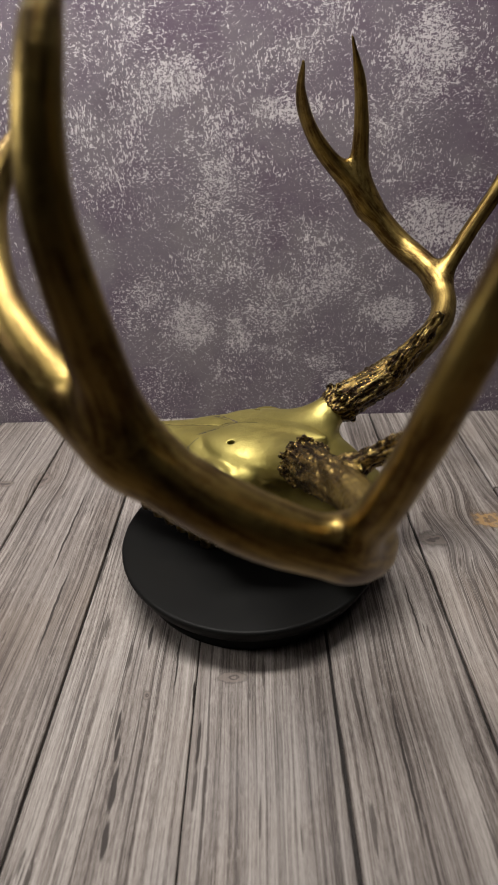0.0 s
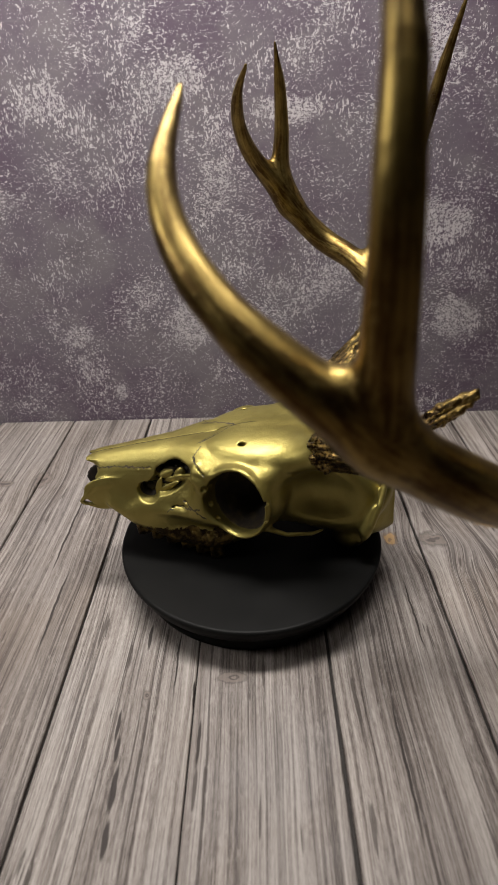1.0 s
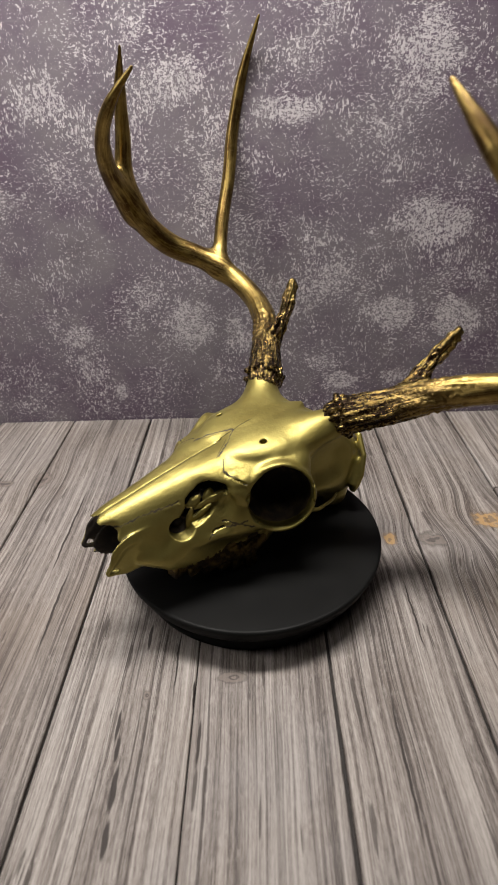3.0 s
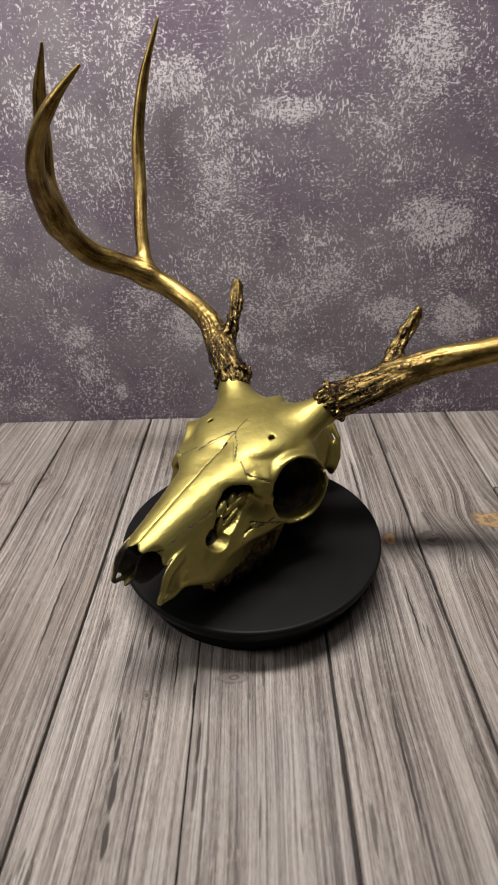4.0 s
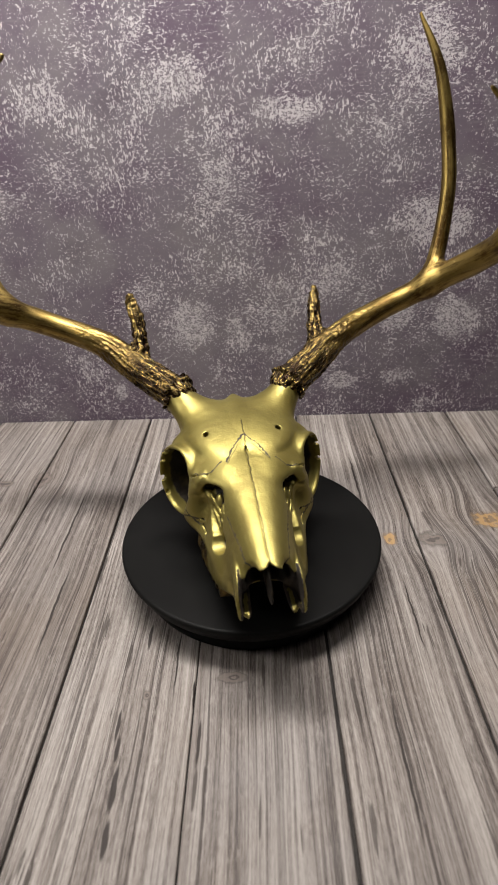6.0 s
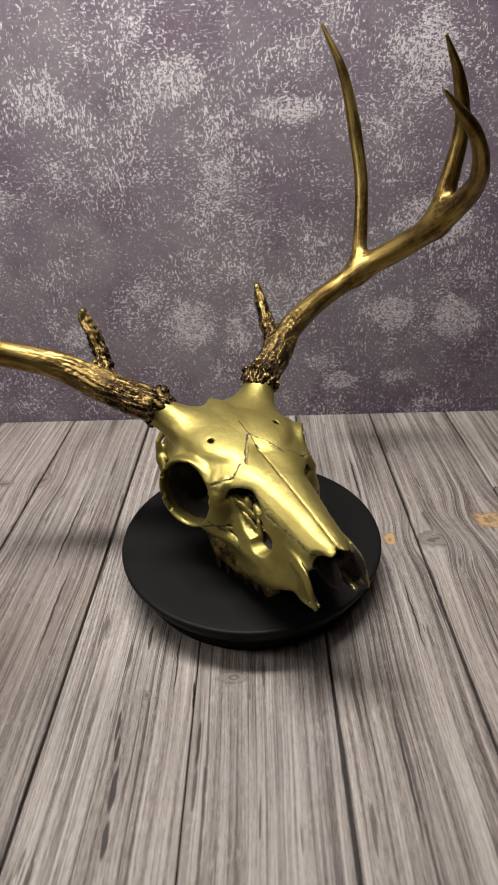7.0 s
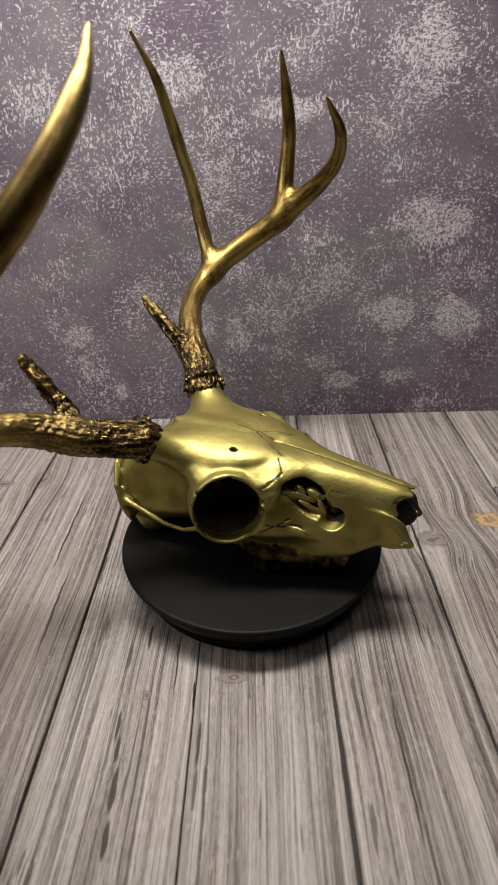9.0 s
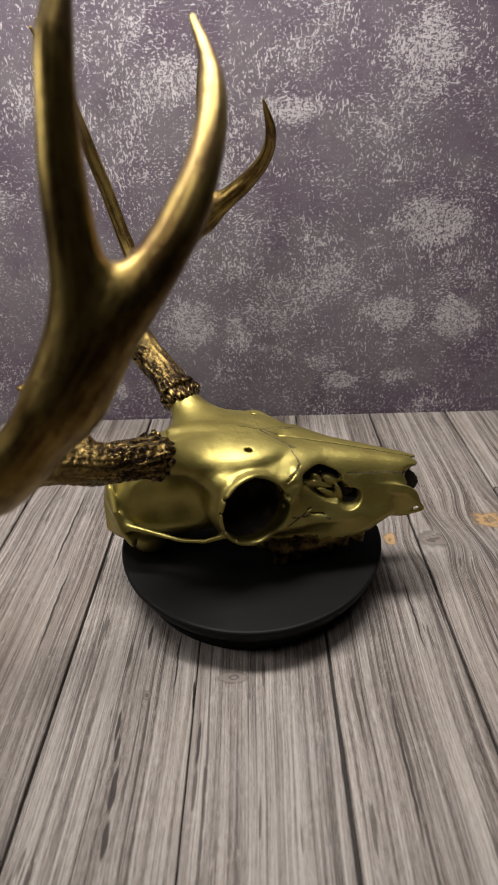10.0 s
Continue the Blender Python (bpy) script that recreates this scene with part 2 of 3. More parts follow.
def mottled_backdrop():
    m = Nodes("mottled_backdrop", 0.62)
    p = m.t.nodes.new("ShaderNodeNewGeometry").outputs["Position"]
    cloud = m.noise(p, 5.5, 4, 0.6)
    cloud2 = m.noise(m.vmath("ADD", p, (3.1, 0.0, 1.7)), 14.0, 4, 0.6)
    col = m.mix(m.step(cloud, 0.38, 0.62), (0.112, 0.080, 0.116), (0.165, 0.143, 0.167))
    col = m.mix(m.math("MULTIPLY", m.step(cloud2, 0.45, 0.7), 0.6), col, (0.205, 0.186, 0.196))
    col = m.mix(m.math("MULTIPLY", m.step(m.noise(p, 11.0, 3), 0.56, 0.75), 0.5), col, (0.085, 0.062, 0.085))
    # rubbed pale specks, thick in some patches
    zone = m.math("MULTIPLY", m.step(m.noise(p, 16.0, 4, 0.65), 0.33, 0.70), 0.72)
    wob = m.math("MULTIPLY", m.math("SUBTRACT", m.noise(p, 34.0, 4), 0.5), 1.7)
    for fx, fz, a, b, k in FROST:
        d = m.math("ADD", spot(m, p, (fx, 0.265, fz), (a, 1.0, b)), wob)
        zone = m.math("MAXIMUM", zone, m.math("MULTIPLY", m.step(d, 1.25, 0.25), k * 0.95))
    fleck = m.noise(p, 470.0, 3, 0.64)
    across = m.noise(m.vmath("MULTIPLY", p, (0.60, 1.0, 1.2)), 400.0, 2, 0.6)
    upright = m.noise(m.vmath("MULTIPLY", p, (1.2, 1.0, 0.58)), 380.0, 2, 0.6)
    way = m.step(m.noise(m.vmath("ADD", p, (7.3, 0.0, 2.9)), 15.0, 3), 0.44, 0.56)
    dash = m.math("ADD", m.math("MULTIPLY", across, way), m.math("MULTIPLY", upright, m.math("SUBTRACT", 1.0, way)))
    f = m.math("MAXIMUM", fleck, m.math("SUBTRACT", dash, 0.005))
    lim = m.math("SUBTRACT", 0.632, m.math("MULTIPLY", zone, 0.125))
    speck = m.step(f, lim, m.math("ADD", lim, 0.05))
    # worn crackle where the pale coat is thickest
    worm = m.math("ABSOLUTE", m.math("SUBTRACT", m.noise(p, 230.0, 2, 0.6), 0.5))
    worm = m.math("MULTIPLY", m.step(worm, 0.034, 0.012), m.step(zone, 0.50, 0.80))
    speck = m.math("MAXIMUM", speck, m.math("MULTIPLY", worm, 0.85))
    strength = m.math("ADD", 0.45, m.math("MULTIPLY", m.noise(p, 70.0, 3), 0.75), clamp=True)
    streaks = m.step(m.noise(m.vmath("MULTIPLY", p, (0.10, 1.0, 1.0)), 420.0, 3), 0.52, 0.75)
    col = m.mix(m.math("MULTIPLY", streaks, 0.22), col, (0.26, 0.25, 0.25))
    col = m.mix(m.math("MULTIPLY", speck, strength), col, (0.62, 0.585, 0.60))
    m.color(col)
    m.bump(m.math("ADD", speck, m.noise(p, 300.0, 3)), 0.12, 0.0008)
    return m.mat


def plain_paint(name, a, b, rough=0.7):
    m = Nodes(name, rough)
    co = m.coords()
    m.color(m.mix(m.noise(co, 3.0, 5), a, b))
    m.bump(m.noise(co, 90.0, 3), 0.1, 0.002)
    return m.mat


GOLD, ANTLER, BLACK, TOOTH = gold_paint(), antler_paint(), black_plastic(), tooth_paint()
WOOD, BACKDROP = weathered_wood(), mottled_backdrop()
WALL = plain_paint("wall_paint", (0.10, 0.09, 0.085), (0.13, 0.12, 0.11))
CEIL = plain_paint("ceiling_paint", (0.24, 0.23, 0.22), (0.28, 0.27, 0.26))
FLOOR = plain_paint("floor_dark", (0.10, 0.07, 0.05), (0.15, 0.11, 0.08), 0.5)
SEAM = plain_paint("seam_dark", (0.020, 0.017, 0.015), (0.035, 0.030, 0.027), 0.8)

# ---- mesh helpers ------------------------------------------------------


def part(name, bm, material, parent=None, label="", smooth=True):
    me = bpy.data.meshes.new(name)
    bm.to_mesh(me)
    bm.free()
    me.materials.append(material)
    if smooth:
        me.polygons.foreach_set("use_smooth", [True] * len(me.polygons))
    ob = new(name, me)
    ob.parent = parent
    return tagged(ob, label)


def box(x0, x1, y0, y1, z0, z1, bevel=0.0, segments=2):
    bm = bmesh.new()
    bmesh.ops.create_cube(bm, size=1.0)
    for v in bm.verts:
        v.co = Vector((x0 if v.co.x < 0 else x1, y0 if v.co.y < 0 else y1, z0 if v.co.z < 0 else z1))
    if bevel:
        bmesh.ops.bevel(bm, geom=bm.edges[:], offset=bevel, segments=segments, affect="EDGES", profile=0.6)
    return bm


def lathe(profile, steps=128):
    """A turned body about z from (radius, height) pairs, the first and last on the axis."""
    bm = bmesh.new()
    rings = []
    for r, z in profile:
        if r == 0:
            rings.append([bm.verts.new((0, 0, z))])
        else:
            rings.append([bm.verts.new((r * math.cos(2 * math.pi * i / steps), r * math.sin(2 * math.pi * i / steps), z)) for i in range(steps)])
    for a, b in zip(rings, rings[1:]):
        for i in range(steps):
            j = (i + 1) % steps
            if len(a) == 1:
                bm.faces.new((a[0], b[i], b[j]))
            elif len(b) == 1:
                bm.faces.new((a[i], b[0], a[j]))
            else:
                bm.faces.new((a[i], b[i], b[j], a[j]))
    bmesh.ops.recalc_face_normals(bm, faces=bm.faces[:])
    return bm


# ---- solid modelling on a grid -----------------------------------------


class Clay:
    """A signed distance grid: bodies are added and carved with soft joins, then skinned."""

    def __init__(self, lo, hi, h):
        self.lo, self.h = np.array(lo, float), h
        self.n = np.ceil((np.array(hi) - self.lo) / h).astype(int) + 1
        self.d = np.full(self.n, 0.05, np.float32)
        self.ax = [self.lo[i] + h * np.arange(self.n[i]) for i in range(3)]

    def cut(self, lo, hi):
        a = np.clip(np.floor((np.array(lo) - self.lo) / self.h).astype(int), 0, self.n)
        b = np.clip(np.ceil((np.array(hi) - self.lo) / self.h).astype(int) + 1, 0, self.n)
        sl = tuple(slice(i, j) for i, j in zip(a, b))
        g = np.meshgrid(*(self.ax[i][sl[i]] for i in range(3)), indexing="ij", sparse=True)
        return sl, g

    def join(self, fn, lo, hi, k=0.004):
        m = 3 * k + 0.003
        sl, g = self.cut(np.array(lo) - m, np.array(hi) + m)
        a, b = self.d[sl], fn(*g)
        t = np.maximum(k - np.abs(a - b), 0) / k
        self.d[sl] = np.minimum(a, b) - t * t * k * 0.25

    def carve(self, fn, lo, hi, k=0.002):
        m = 3 * k + 0.003
        sl, g = self.cut(np.array(lo) - m, np.array(hi) + m)
        a, b = self.d[sl], -fn(*g)
        t = np.maximum(k - np.abs(a - b), 0) / k
        self.d[sl] = np.maximum(a, b) + t * t * k * 0.25

    # the same for basic bodies
    def ball(self, c, r, k=0.004, carve=False, rot=None):
        c, r = np.array(c, float), np.array(r, float)
        e = np.eye(3) if rot is None else np.array(Euler([radians(v) for v in rot]).to_matrix())

        def fn(x, y, z):
            q = [e[0, i] * (x - c[0]) + e[1, i] * (y - c[1]) + e[2, i] * (z - c[2]) for i in range(3)]
            k0 = np.sqrt(sum((q[i] / r[i]) ** 2 for i in range(3)))
            k1 = np.sqrt(sum((q[i] / r[i] ** 2) ** 2 for i in range(3))) + 1e-9
            return k0 * (k0 - 1) / k1
        m = r.max()
        (self.carve if carve else self.join)(fn, c - m, c + m, k)

    def rod(self, a, b, ra, rb, k=0.004, carve=False, pad=0.0):
        a, b = np.array(a, float), np.array(b, float)
        ab = b - a
        L = ab @ ab

        def fn(x, y, z):
            t = np.clip(((x - a[0]) * ab[0] + (y - a[1]) * ab[1] + (z - a[2]) * ab[2]) / L, 0, 1)
            return np.sqrt((x - a[0] - t * ab[0]) ** 2 + (y - a[1] - t * ab[1]) ** 2 + (z - a[2] - t * ab[2]) ** 2) - (ra + (rb - ra) * t)
        m = max(ra, rb) + pad
        (self.carve if carve else self.join)(fn, np.minimum(a, b) - m, np.maximum(a, b) + m, k)

    def chain(self, pts, radii, k=0.003, carve=False):
        P = [np.array(q, float) for q in pts]

        def fn(x, y, z):
            best = None
            for a, b, ra, rb in zip(P, P[1:], radii, radii[1:]):
                ab = b - a
                t = np.clip(((x - a[0]) * ab[0] + (y - a[1]) * ab[1] + (z - a[2]) * ab[2]) / (ab @ ab), 0, 1)
                d = np.sqrt((x - a[0] - t * ab[0]) ** 2 + (y - a[1] - t * ab[1]) ** 2 + (z - a[2] - t * ab[2]) ** 2) - (ra + (rb - ra) * t)
                best = d if best is None else np.minimum(best, d)
            return best
        m = max(radii)
        (self.carve if carve else self.join)(fn, np.min(P, axis=0) - m, np.max(P, axis=0) + m, k)

    def branch(self, pts, radii, k):
        """A long curved limb, set on with a soft web of width k."""
        old = self.d
        self.d = np.full(self.n, 0.05, np.float32)
        for i in range(len(pts) - 1):
            self.rod(pts[i], pts[i + 1], radii[i], radii[i + 1], 0.00002, pad=0.022)
        t = np.maximum(k - np.abs(old - self.d), 0) / k
        self.d = np.minimum(old, self.d) - t * t * k * 0.25

    def ring(self, c, axis, big, small, k=0.003, flat=1.0, a2=1.0):
        """A torus round an axis; a2 stretches it across, flat squashes its tube along the axis."""
        c = np.array(c, float)
        w = np.array(Vector(axis).normalized())
        v = np.array([0, 0, 1.0]) - w * w[2]
        v /= np.linalg.norm(v)
        u = np.cross(v, w)

        def fn(x, y, z):
            q = [(x - c[0]) * e[0] + (y - c[1]) * e[1] + (z - c[2]) * e[2] for e in (u, v, w)]
            r = np.sqrt(q[0] ** 2 + (q[1] / a2) ** 2) - big
            return np.sqrt(r * r + (q[2] / flat) ** 2) - small
        m = big * max(1, a2) + small * flat
        self.join(fn, c - m, c + m, k)

    def skin(self):
        """Vertices and quads of the zero surface (surface nets)."""
        d, n = self.d, self.n
        s = d < 0
        cells = tuple(m - 1 for m in n)
        corner = [(i, j, k) for i in (0, 1) for j in (0, 1) for k in (0, 1)]

        def at(a, c):
            return a[c[0]:c[0] + cells[0], c[1]:c[1] + cells[1], c[2]:c[2] + cells[2]]
        count = sum(at(s, c).astype(np.int8) for c in corner)
        live = np.argwhere((count > 0) & (count < 8))
        idx = np.full(cells, -1, np.int64)
        idx[tuple(live.T)] = np.arange(len(live))
        val = {c: d[live[:, 0] + c[0], live[:, 1] + c[1], live[:, 2] + c[2]].astype(float) for c in corner}
        acc, num = np.zeros((len(live), 3)), np.zeros(len(live))
        for c in corner:
            for axis in range(3):
                if c[axis]:
                    continue
                e = list(c)
                e[axis] = 1
                a, b = val[c], val[tuple(e)]
                hit = (a < 0) != (b < 0)
                t = np.where(hit, a / np.where(hit, a - b, 1), 0)
                pt = np.tile(np.array(c, float), (len(live), 1))
                pt[:, axis] = t
                acc[hit] += pt[hit]
                num[hit] += 1
        verts = self.lo + self.h * (live + acc / num[:, None])
        quads = []
        for axis in range(3):
            u, v = [(1, 2), (2, 0), (0, 1)][axis]
            a = [slice(1, m - 1) for m in n]
            a[axis] = slice(0, n[axis] - 1)
            b = list(a)
            b[axis] = slice(1, n[axis])
            base = np.array([1 if i != axis else 0 for i in range(3)])
            for flip in (False, True):
                m = (s[tuple(a)] & ~s[tuple(b)]) if not flip else (~s[tuple(a)] & s[tuple(b)])
                g = np.argwhere(m) + base
                if not len(g):
                    continue
                eu, ev = np.eye(3, dtype=int)[u], np.eye(3, dtype=int)[v]
                f = np.stack([idx[tuple((g - o).T)] for o in (eu + ev, ev, 0 * eu, eu)], 1)
                quads.append(f[:, ::-1] if flip else f)
        quads = np.concatenate(quads)
        return verts, quads

    def normals(self, verts):
        q = (verts - self.lo) / self.h
        out = np.zeros_like(verts)
        for i in range(3):
            e = np.eye(3)[i]
            out[:, i] = self.sample(q + e) - self.sample(q - e)
        return out / (np.linalg.norm(out, axis=1, keepdims=True) + 1e-9)

    def sample(self, q):
        q = np.clip(q, 0, self.n - 1.001)
        i = np.floor(q).astype(int)
        f = q - i
        r = 0
        for c in ((0, 0, 0), (0, 0, 1), (0, 1, 0), (0, 1, 1), (1, 0, 0), (1, 0, 1), (1, 1, 0), (1, 1, 1)):
            w = np.prod([f[:, k] if c[k] else 1 - f[:, k] for k in range(3)], axis=0)
            r = r + w * self.d[i[:, 0] + c[0], i[:, 1] + c[1], i[:, 2] + c[2]]
        return r


def skinned(name, verts, quads, normals, material, parent, label="", grain=None, shade_wash=None):
    used, back = np.unique(quads, return_inverse=True)
    me = bpy.data.meshes.new(name)
    me.from_pydata(verts[used].tolist(), [], back.reshape(-1, 4).tolist())
    me.materials.append(material)
    me.polygons.foreach_set("use_smooth", [True] * len(me.polygons))
    if grain is not None:
        at = me.attributes.new("grain", "FLOAT_VECTOR", "POINT")
        at.data.foreach_set("vector", grain[used].astype(np.float32).ravel())
    if shade_wash is not None:
        at = me.attributes.new("shade_wash", "FLOAT", "POINT")
        at.data.foreach_set("value", shade_wash[used].astype(np.float32))
    me.normals_split_custom_set_from_vertices(normals[used].tolist())
    ob = new(name, me)
    ob.parent = parent
    return tagged(ob, label)


def wave(v, scale, seed=0.0):
    """Cheap smooth 3D noise in -1..1 on arrays of points."""
    x, y, z = (v * scale).T
    r = np.sin(x + 1.7 * np.sin(y * 0.9 + seed) + seed) * np.sin(y * 1.1 + 1.3 * np.sin(z + 2 * seed)) 
    return 0.6 * r + 0.4 * np.sin(z * 1.3 + 1.9 * np.sin(x * 1.2 + seed)) * np.sin(x * 0.7 + y * 1.6)


# ---- the setting -------------------------------------------------------
TOP = 0.0
tabletop = new("tabletop", None)
tagged(tabletop, "grey weathered plank tabletop with dark seams", "tabletop", kind="structure")
part("underlay", box(-0.508, 0.519, -0.29, 0.2645, -0.022, -0.0042), SEAM, tabletop, smooth=False)
SEAMS = [-0.507, -0.414, -0.320, -0.226, -0.1285, -0.0375, 0.0540, 0.1457, 0.2395, 0.332, 0.425, 0.518]
for i, (a, b) in enumerate(zip(SEAMS, SEAMS[1:])):
    g = 0.0004 if i == 4 else 0.0011
    ga = 0.0004 if i == 5 else 0.0011
    spans = [(-0.29, 0.2635)]
    if i == 8:
        spans = [(-0.29, -0.158), (-0.156, 0.0985), (0.1005, 0.2635)]
    for y0, y1 in spans:
        part("plank", box(a + ga, b - g, y0, y1, -0.0045, TOP, 0.0011, 2), WOOD, tabletop)

backdrop = part("backdrop_board", box(-0.62, 0.62, 0.265, 0.277, -0.0218, 0.70, 0.001, 1), BACKDROP, smooth=False)
tagged(backdrop, "mottled purple-grey backdrop board with pale specks", "backdrop", kind="structure")


def wall(name, *b):
    return tagged(part(name, box(*b), WALL, smooth=False), "plain dim room wall", "wall", kind="structure")


wall("wall_north", -2.3, 2.3, 1.6, 1.7, -0.022, 2.4)
wall("wall_south", -2.3, 2.3, -2.5, -2.4, -0.022, 2.4)
wall("wall_west", -2.3, -2.2, -2.4, 1.6, -0.022, 2.4)
wall("wall_east", 2.2, 2.3, -2.4, 1.6, -0.022, 2.4)
tagged(part("floor", box(-2.3, 2.3, -2.5, 1.7, -0.12, -0.022), FLOOR, smooth=False), "dark plain surface under the boards", "floor", kind="structure")
tagged(part("ceiling", box(-2.3, 2.3, -2.5, 1.7, 2.4, 2.5), CEIL, smooth=False), "plain off-white ceiling", "ceiling", kind="structure")

# ---- turntable ---------------------------------------------------------
DECK = 0.032
turntable = new("turntable", None)
tagged(turntable, "round matt black display turntable on the planks", "turntable")
part("base", lathe([(0, 0.0), (0.0915, 0.0), (0.0925, 0.0012), (0.0930, 0.0105), (0.0920, 0.012), (0, 0.012)]), BLACK, turntable)
plate = part("plate", lathe([(0, 0.0135), (0.094, 0.0135), (0.0975, 0.0155), (0.1015, 0.0205), (0.1040, 0.0262), (0.1050, 0.0288), (0.1050, 0.0303),
                             (0.1046, 0.0313), (0.1036, 0.03195), (0.1022, DECK), (0.09, DECK), (0.05, DECK), (0, DECK)]), BLACK, turntable, "round black plate with a worn rim")

# ---- deer skull --------------------------------------------------------
skull = new("deer_skull", None)
tagged(skull, "gold-painted deer skull with antlers on a black turntable", "deer skull")
MID = -0.004


def skull_bone():
    c = Clay((-0.075, -0.142, -0.004), (0.075, 0.122, 0.128), 0.0008)

    # long body: half width, top, bottom at stations along the skull
    ys = np.array([-0.124, -0.116, -0.105, -0.085, -0.060, -0.035, -0.010, 0.015, 0.040, 0.065, 0.085, 0.100, 0.110])
    hw = np.array([0.0095, 0.0140, 0.0190, 0.0228, 0.0272, 0.0315, 0.0350, 0.0355, 0.0360, 0.0350, 0.0330, 0.0290, 0.0190])
    top = np.array([0.0745, 0.0775, 0.0795, 0.0835, 0.0880, 0.0920, 0.0945, 0.0975, 0.0990, 0.0900, 0.0760, 0.0620, 0.0500])
    bot = np.array([0.0660, 0.0560, 0.0430, 0.0300, 0.0240, 0.0220, 0.0240, 0.0260, 0.0200, 0.0120, 0.0070, 0.0080, 0.0160])
    fy = np.linspace(-0.124, 0.110, 300)

    def ease(v):
        f = np.interp(fy, ys, v)
        ker = np.hanning(25)
        return np.convolve(np.pad(f, 12, "edge"), ker / ker.sum(), "valid")
    hw, top, bot = ease(hw), ease(top), ease(bot)

    def body(x, y, z):
        a, t, b = np.interp(y, fy, hw), np.interp(y, fy, top), np.interp(y, fy, bot)
        zc, half = (t + b) / 2, (t - b) / 2
        # narrower above along the nose, round over the braincase
        lean = np.clip((-0.02 - y) / 0.08, 0, 1) * 0.32
        a = a * (1 - lean * np.clip((z - zc) / half, -0.5, 1))
        e = 3.0
        q = (np.abs(x / a) ** e + np.abs((z - zc) / half) ** e) ** (1 / e)
        side = (q - 1) * np.minimum(a, half)
        return np.maximum(side, np.maximum(-0.124 - y, y - 0.110))
    c.join(body, (-0.05, -0.125, 0.0), (0.05, 0.112, 0.115), 0.003)
    washed = []
    # air passage and brain hollow
    c.rod((0, -0.120, 0.0570), (0, -0.040, 0.0605), 0.0130, 0.0205, 0.004, carve=True)
    c.ball((0, 0.055, 0.055), (0.017, 0.040, 0.026), 0.004, carve=True)
    for s in (-1, 1):
        # brow shelf, pedicle, cheek above the tooth row
        c.ball((s * 0.0290, -0.008, 0.0835), (0.0150, 0.030, 0.0048), 0.014, rot=(6, s * 14, 0))
        c.ball((s * 0.018, 0.018, 0.0890), (0.020, 0.030, 0.0070), 0.016)
        c.rod((s * 0.027, 0.036, 0.083), (s * 0.0445, 0.0545, 0.1015), 0.0150, 0.0120, 0.014)
        c.chain([(s * 0.0195, -0.104, 0.0430), (s * 0.0230, -0.086, 0.0335), (s * 0.0270, -0.055, 0.0225), (s * 0.0310, -0.026, 0.0175), (s * 0.0300, -0.008, 0.0240), (s * 0.0260, 0.012, 0.0330)], [0.0045, 0.0070, 0.0090, 0.0088, 0.0080, 0.0070], 0.010)
        c.ball((s * 0.0250, -0.048, 0.042), (0.0085, 0.036, 0.014), 0.010)
        c.ball((s * 0.035, -0.026, 0.050), (0.013, 0.016, 0.016), 0.012)
        c.ball((s * 0.020, 0.078, 0.010), (0.010, 0.013, 0.010), 0.006)
        c.ball((s * 0.012, 0.102, 0.022), (0.009, 0.010, 0.011), 0.006)
        # crest at the back of the skull
        c.chain([(0, 0.107, 0.055), (s * 0.018, 0.103, 0.052), (s * 0.032, 0.094, 0.042), (s * 0.036, 0.086, 0.026)], [0.004, 0.0038, 0.0035, 0.003], 0.006)
        # temple hollow
        c.ball((s * 0.0530, 0.048, 0.058), (0.0260, 0.026, 0.030), 0.006, carve=True)
        c.ball((s * 0.0520, 0.066, 0.056), (0.0245, 0.026, 0.032), 0.005, carve=True)
        # sharp flange of the crest behind the hollow
        c.chain([(s * 0.010, 0.105, 0.066), (s * 0.026, 0.100, 0.063), (s * 0.037, 0.095, 0.050), (s * 0.040, 0.090, 0.034), (s * 0.036, 0.086, 0.020)], [0.0026, 0.0024, 0.0022, 0.0022, 0.0026], 0.005)
        # the jaw draws in below the cheek ridge
        c.ball((s * 0.0560, -0.046, 0.0295), (0.0200, 0.042, 0.0125), 0.006, carve=True)
        c.chain([(s * 0.0440, -0.026, 0.0455), (s * 0.0375, -0.042, 0.0440), (s * 0.0320, -0.060, 0.0440), (s * 0.0265, -0.078, 0.0440)], [0.0022, 0.0020, 0.0016, 0.0010], 0.006)
        # eye socket with its raised rim
        axis = np.array((s * 0.850, -0.512, 0.120))
        mid = np.array((s * 0.0480, -0.0065, 0.0625))
        c.ball(mid - axis * 0.0165, (0.0270, 0.0270, 0.0280), 0.006)
        c.ball((s * 0.0355, -0.0310, 0.0640), (0.0055, 0.0055, 0.0150), 0.008)
        c.ball((s * 0.0430, 0.0140, 0.0800), (0.0085, 0.0080, 0.0070), 0.008)
        c.ring(mid, axis, 0.0247, 0.0015, 0.0035, 2.2, 1.05)
        c.rod(mid + axis * 0.026, mid, 0.0238, 0.0234, 0.0008, carve=True)
        c.ball(mid - axis * 0.004, (0.0230, 0.0230, 0.0240), 0.0010, carve=True)
        c.ball(mid - axis * 0.012, (0.0215, 0.0210, 0.0220), 0.0020, carve=True)
        # cheek arch back to the temple
        arch = [(s * 0.0520, 0.012, 0.0430), (s * 0.0530, 0.028, 0.0375), (s * 0.0490, 0.046, 0.0350), (s * 0.0430, 0.062, 0.0345), (s * 0.0390, 0.078, 0.0360), (s * 0.0370, 0.089, 0.0370)]
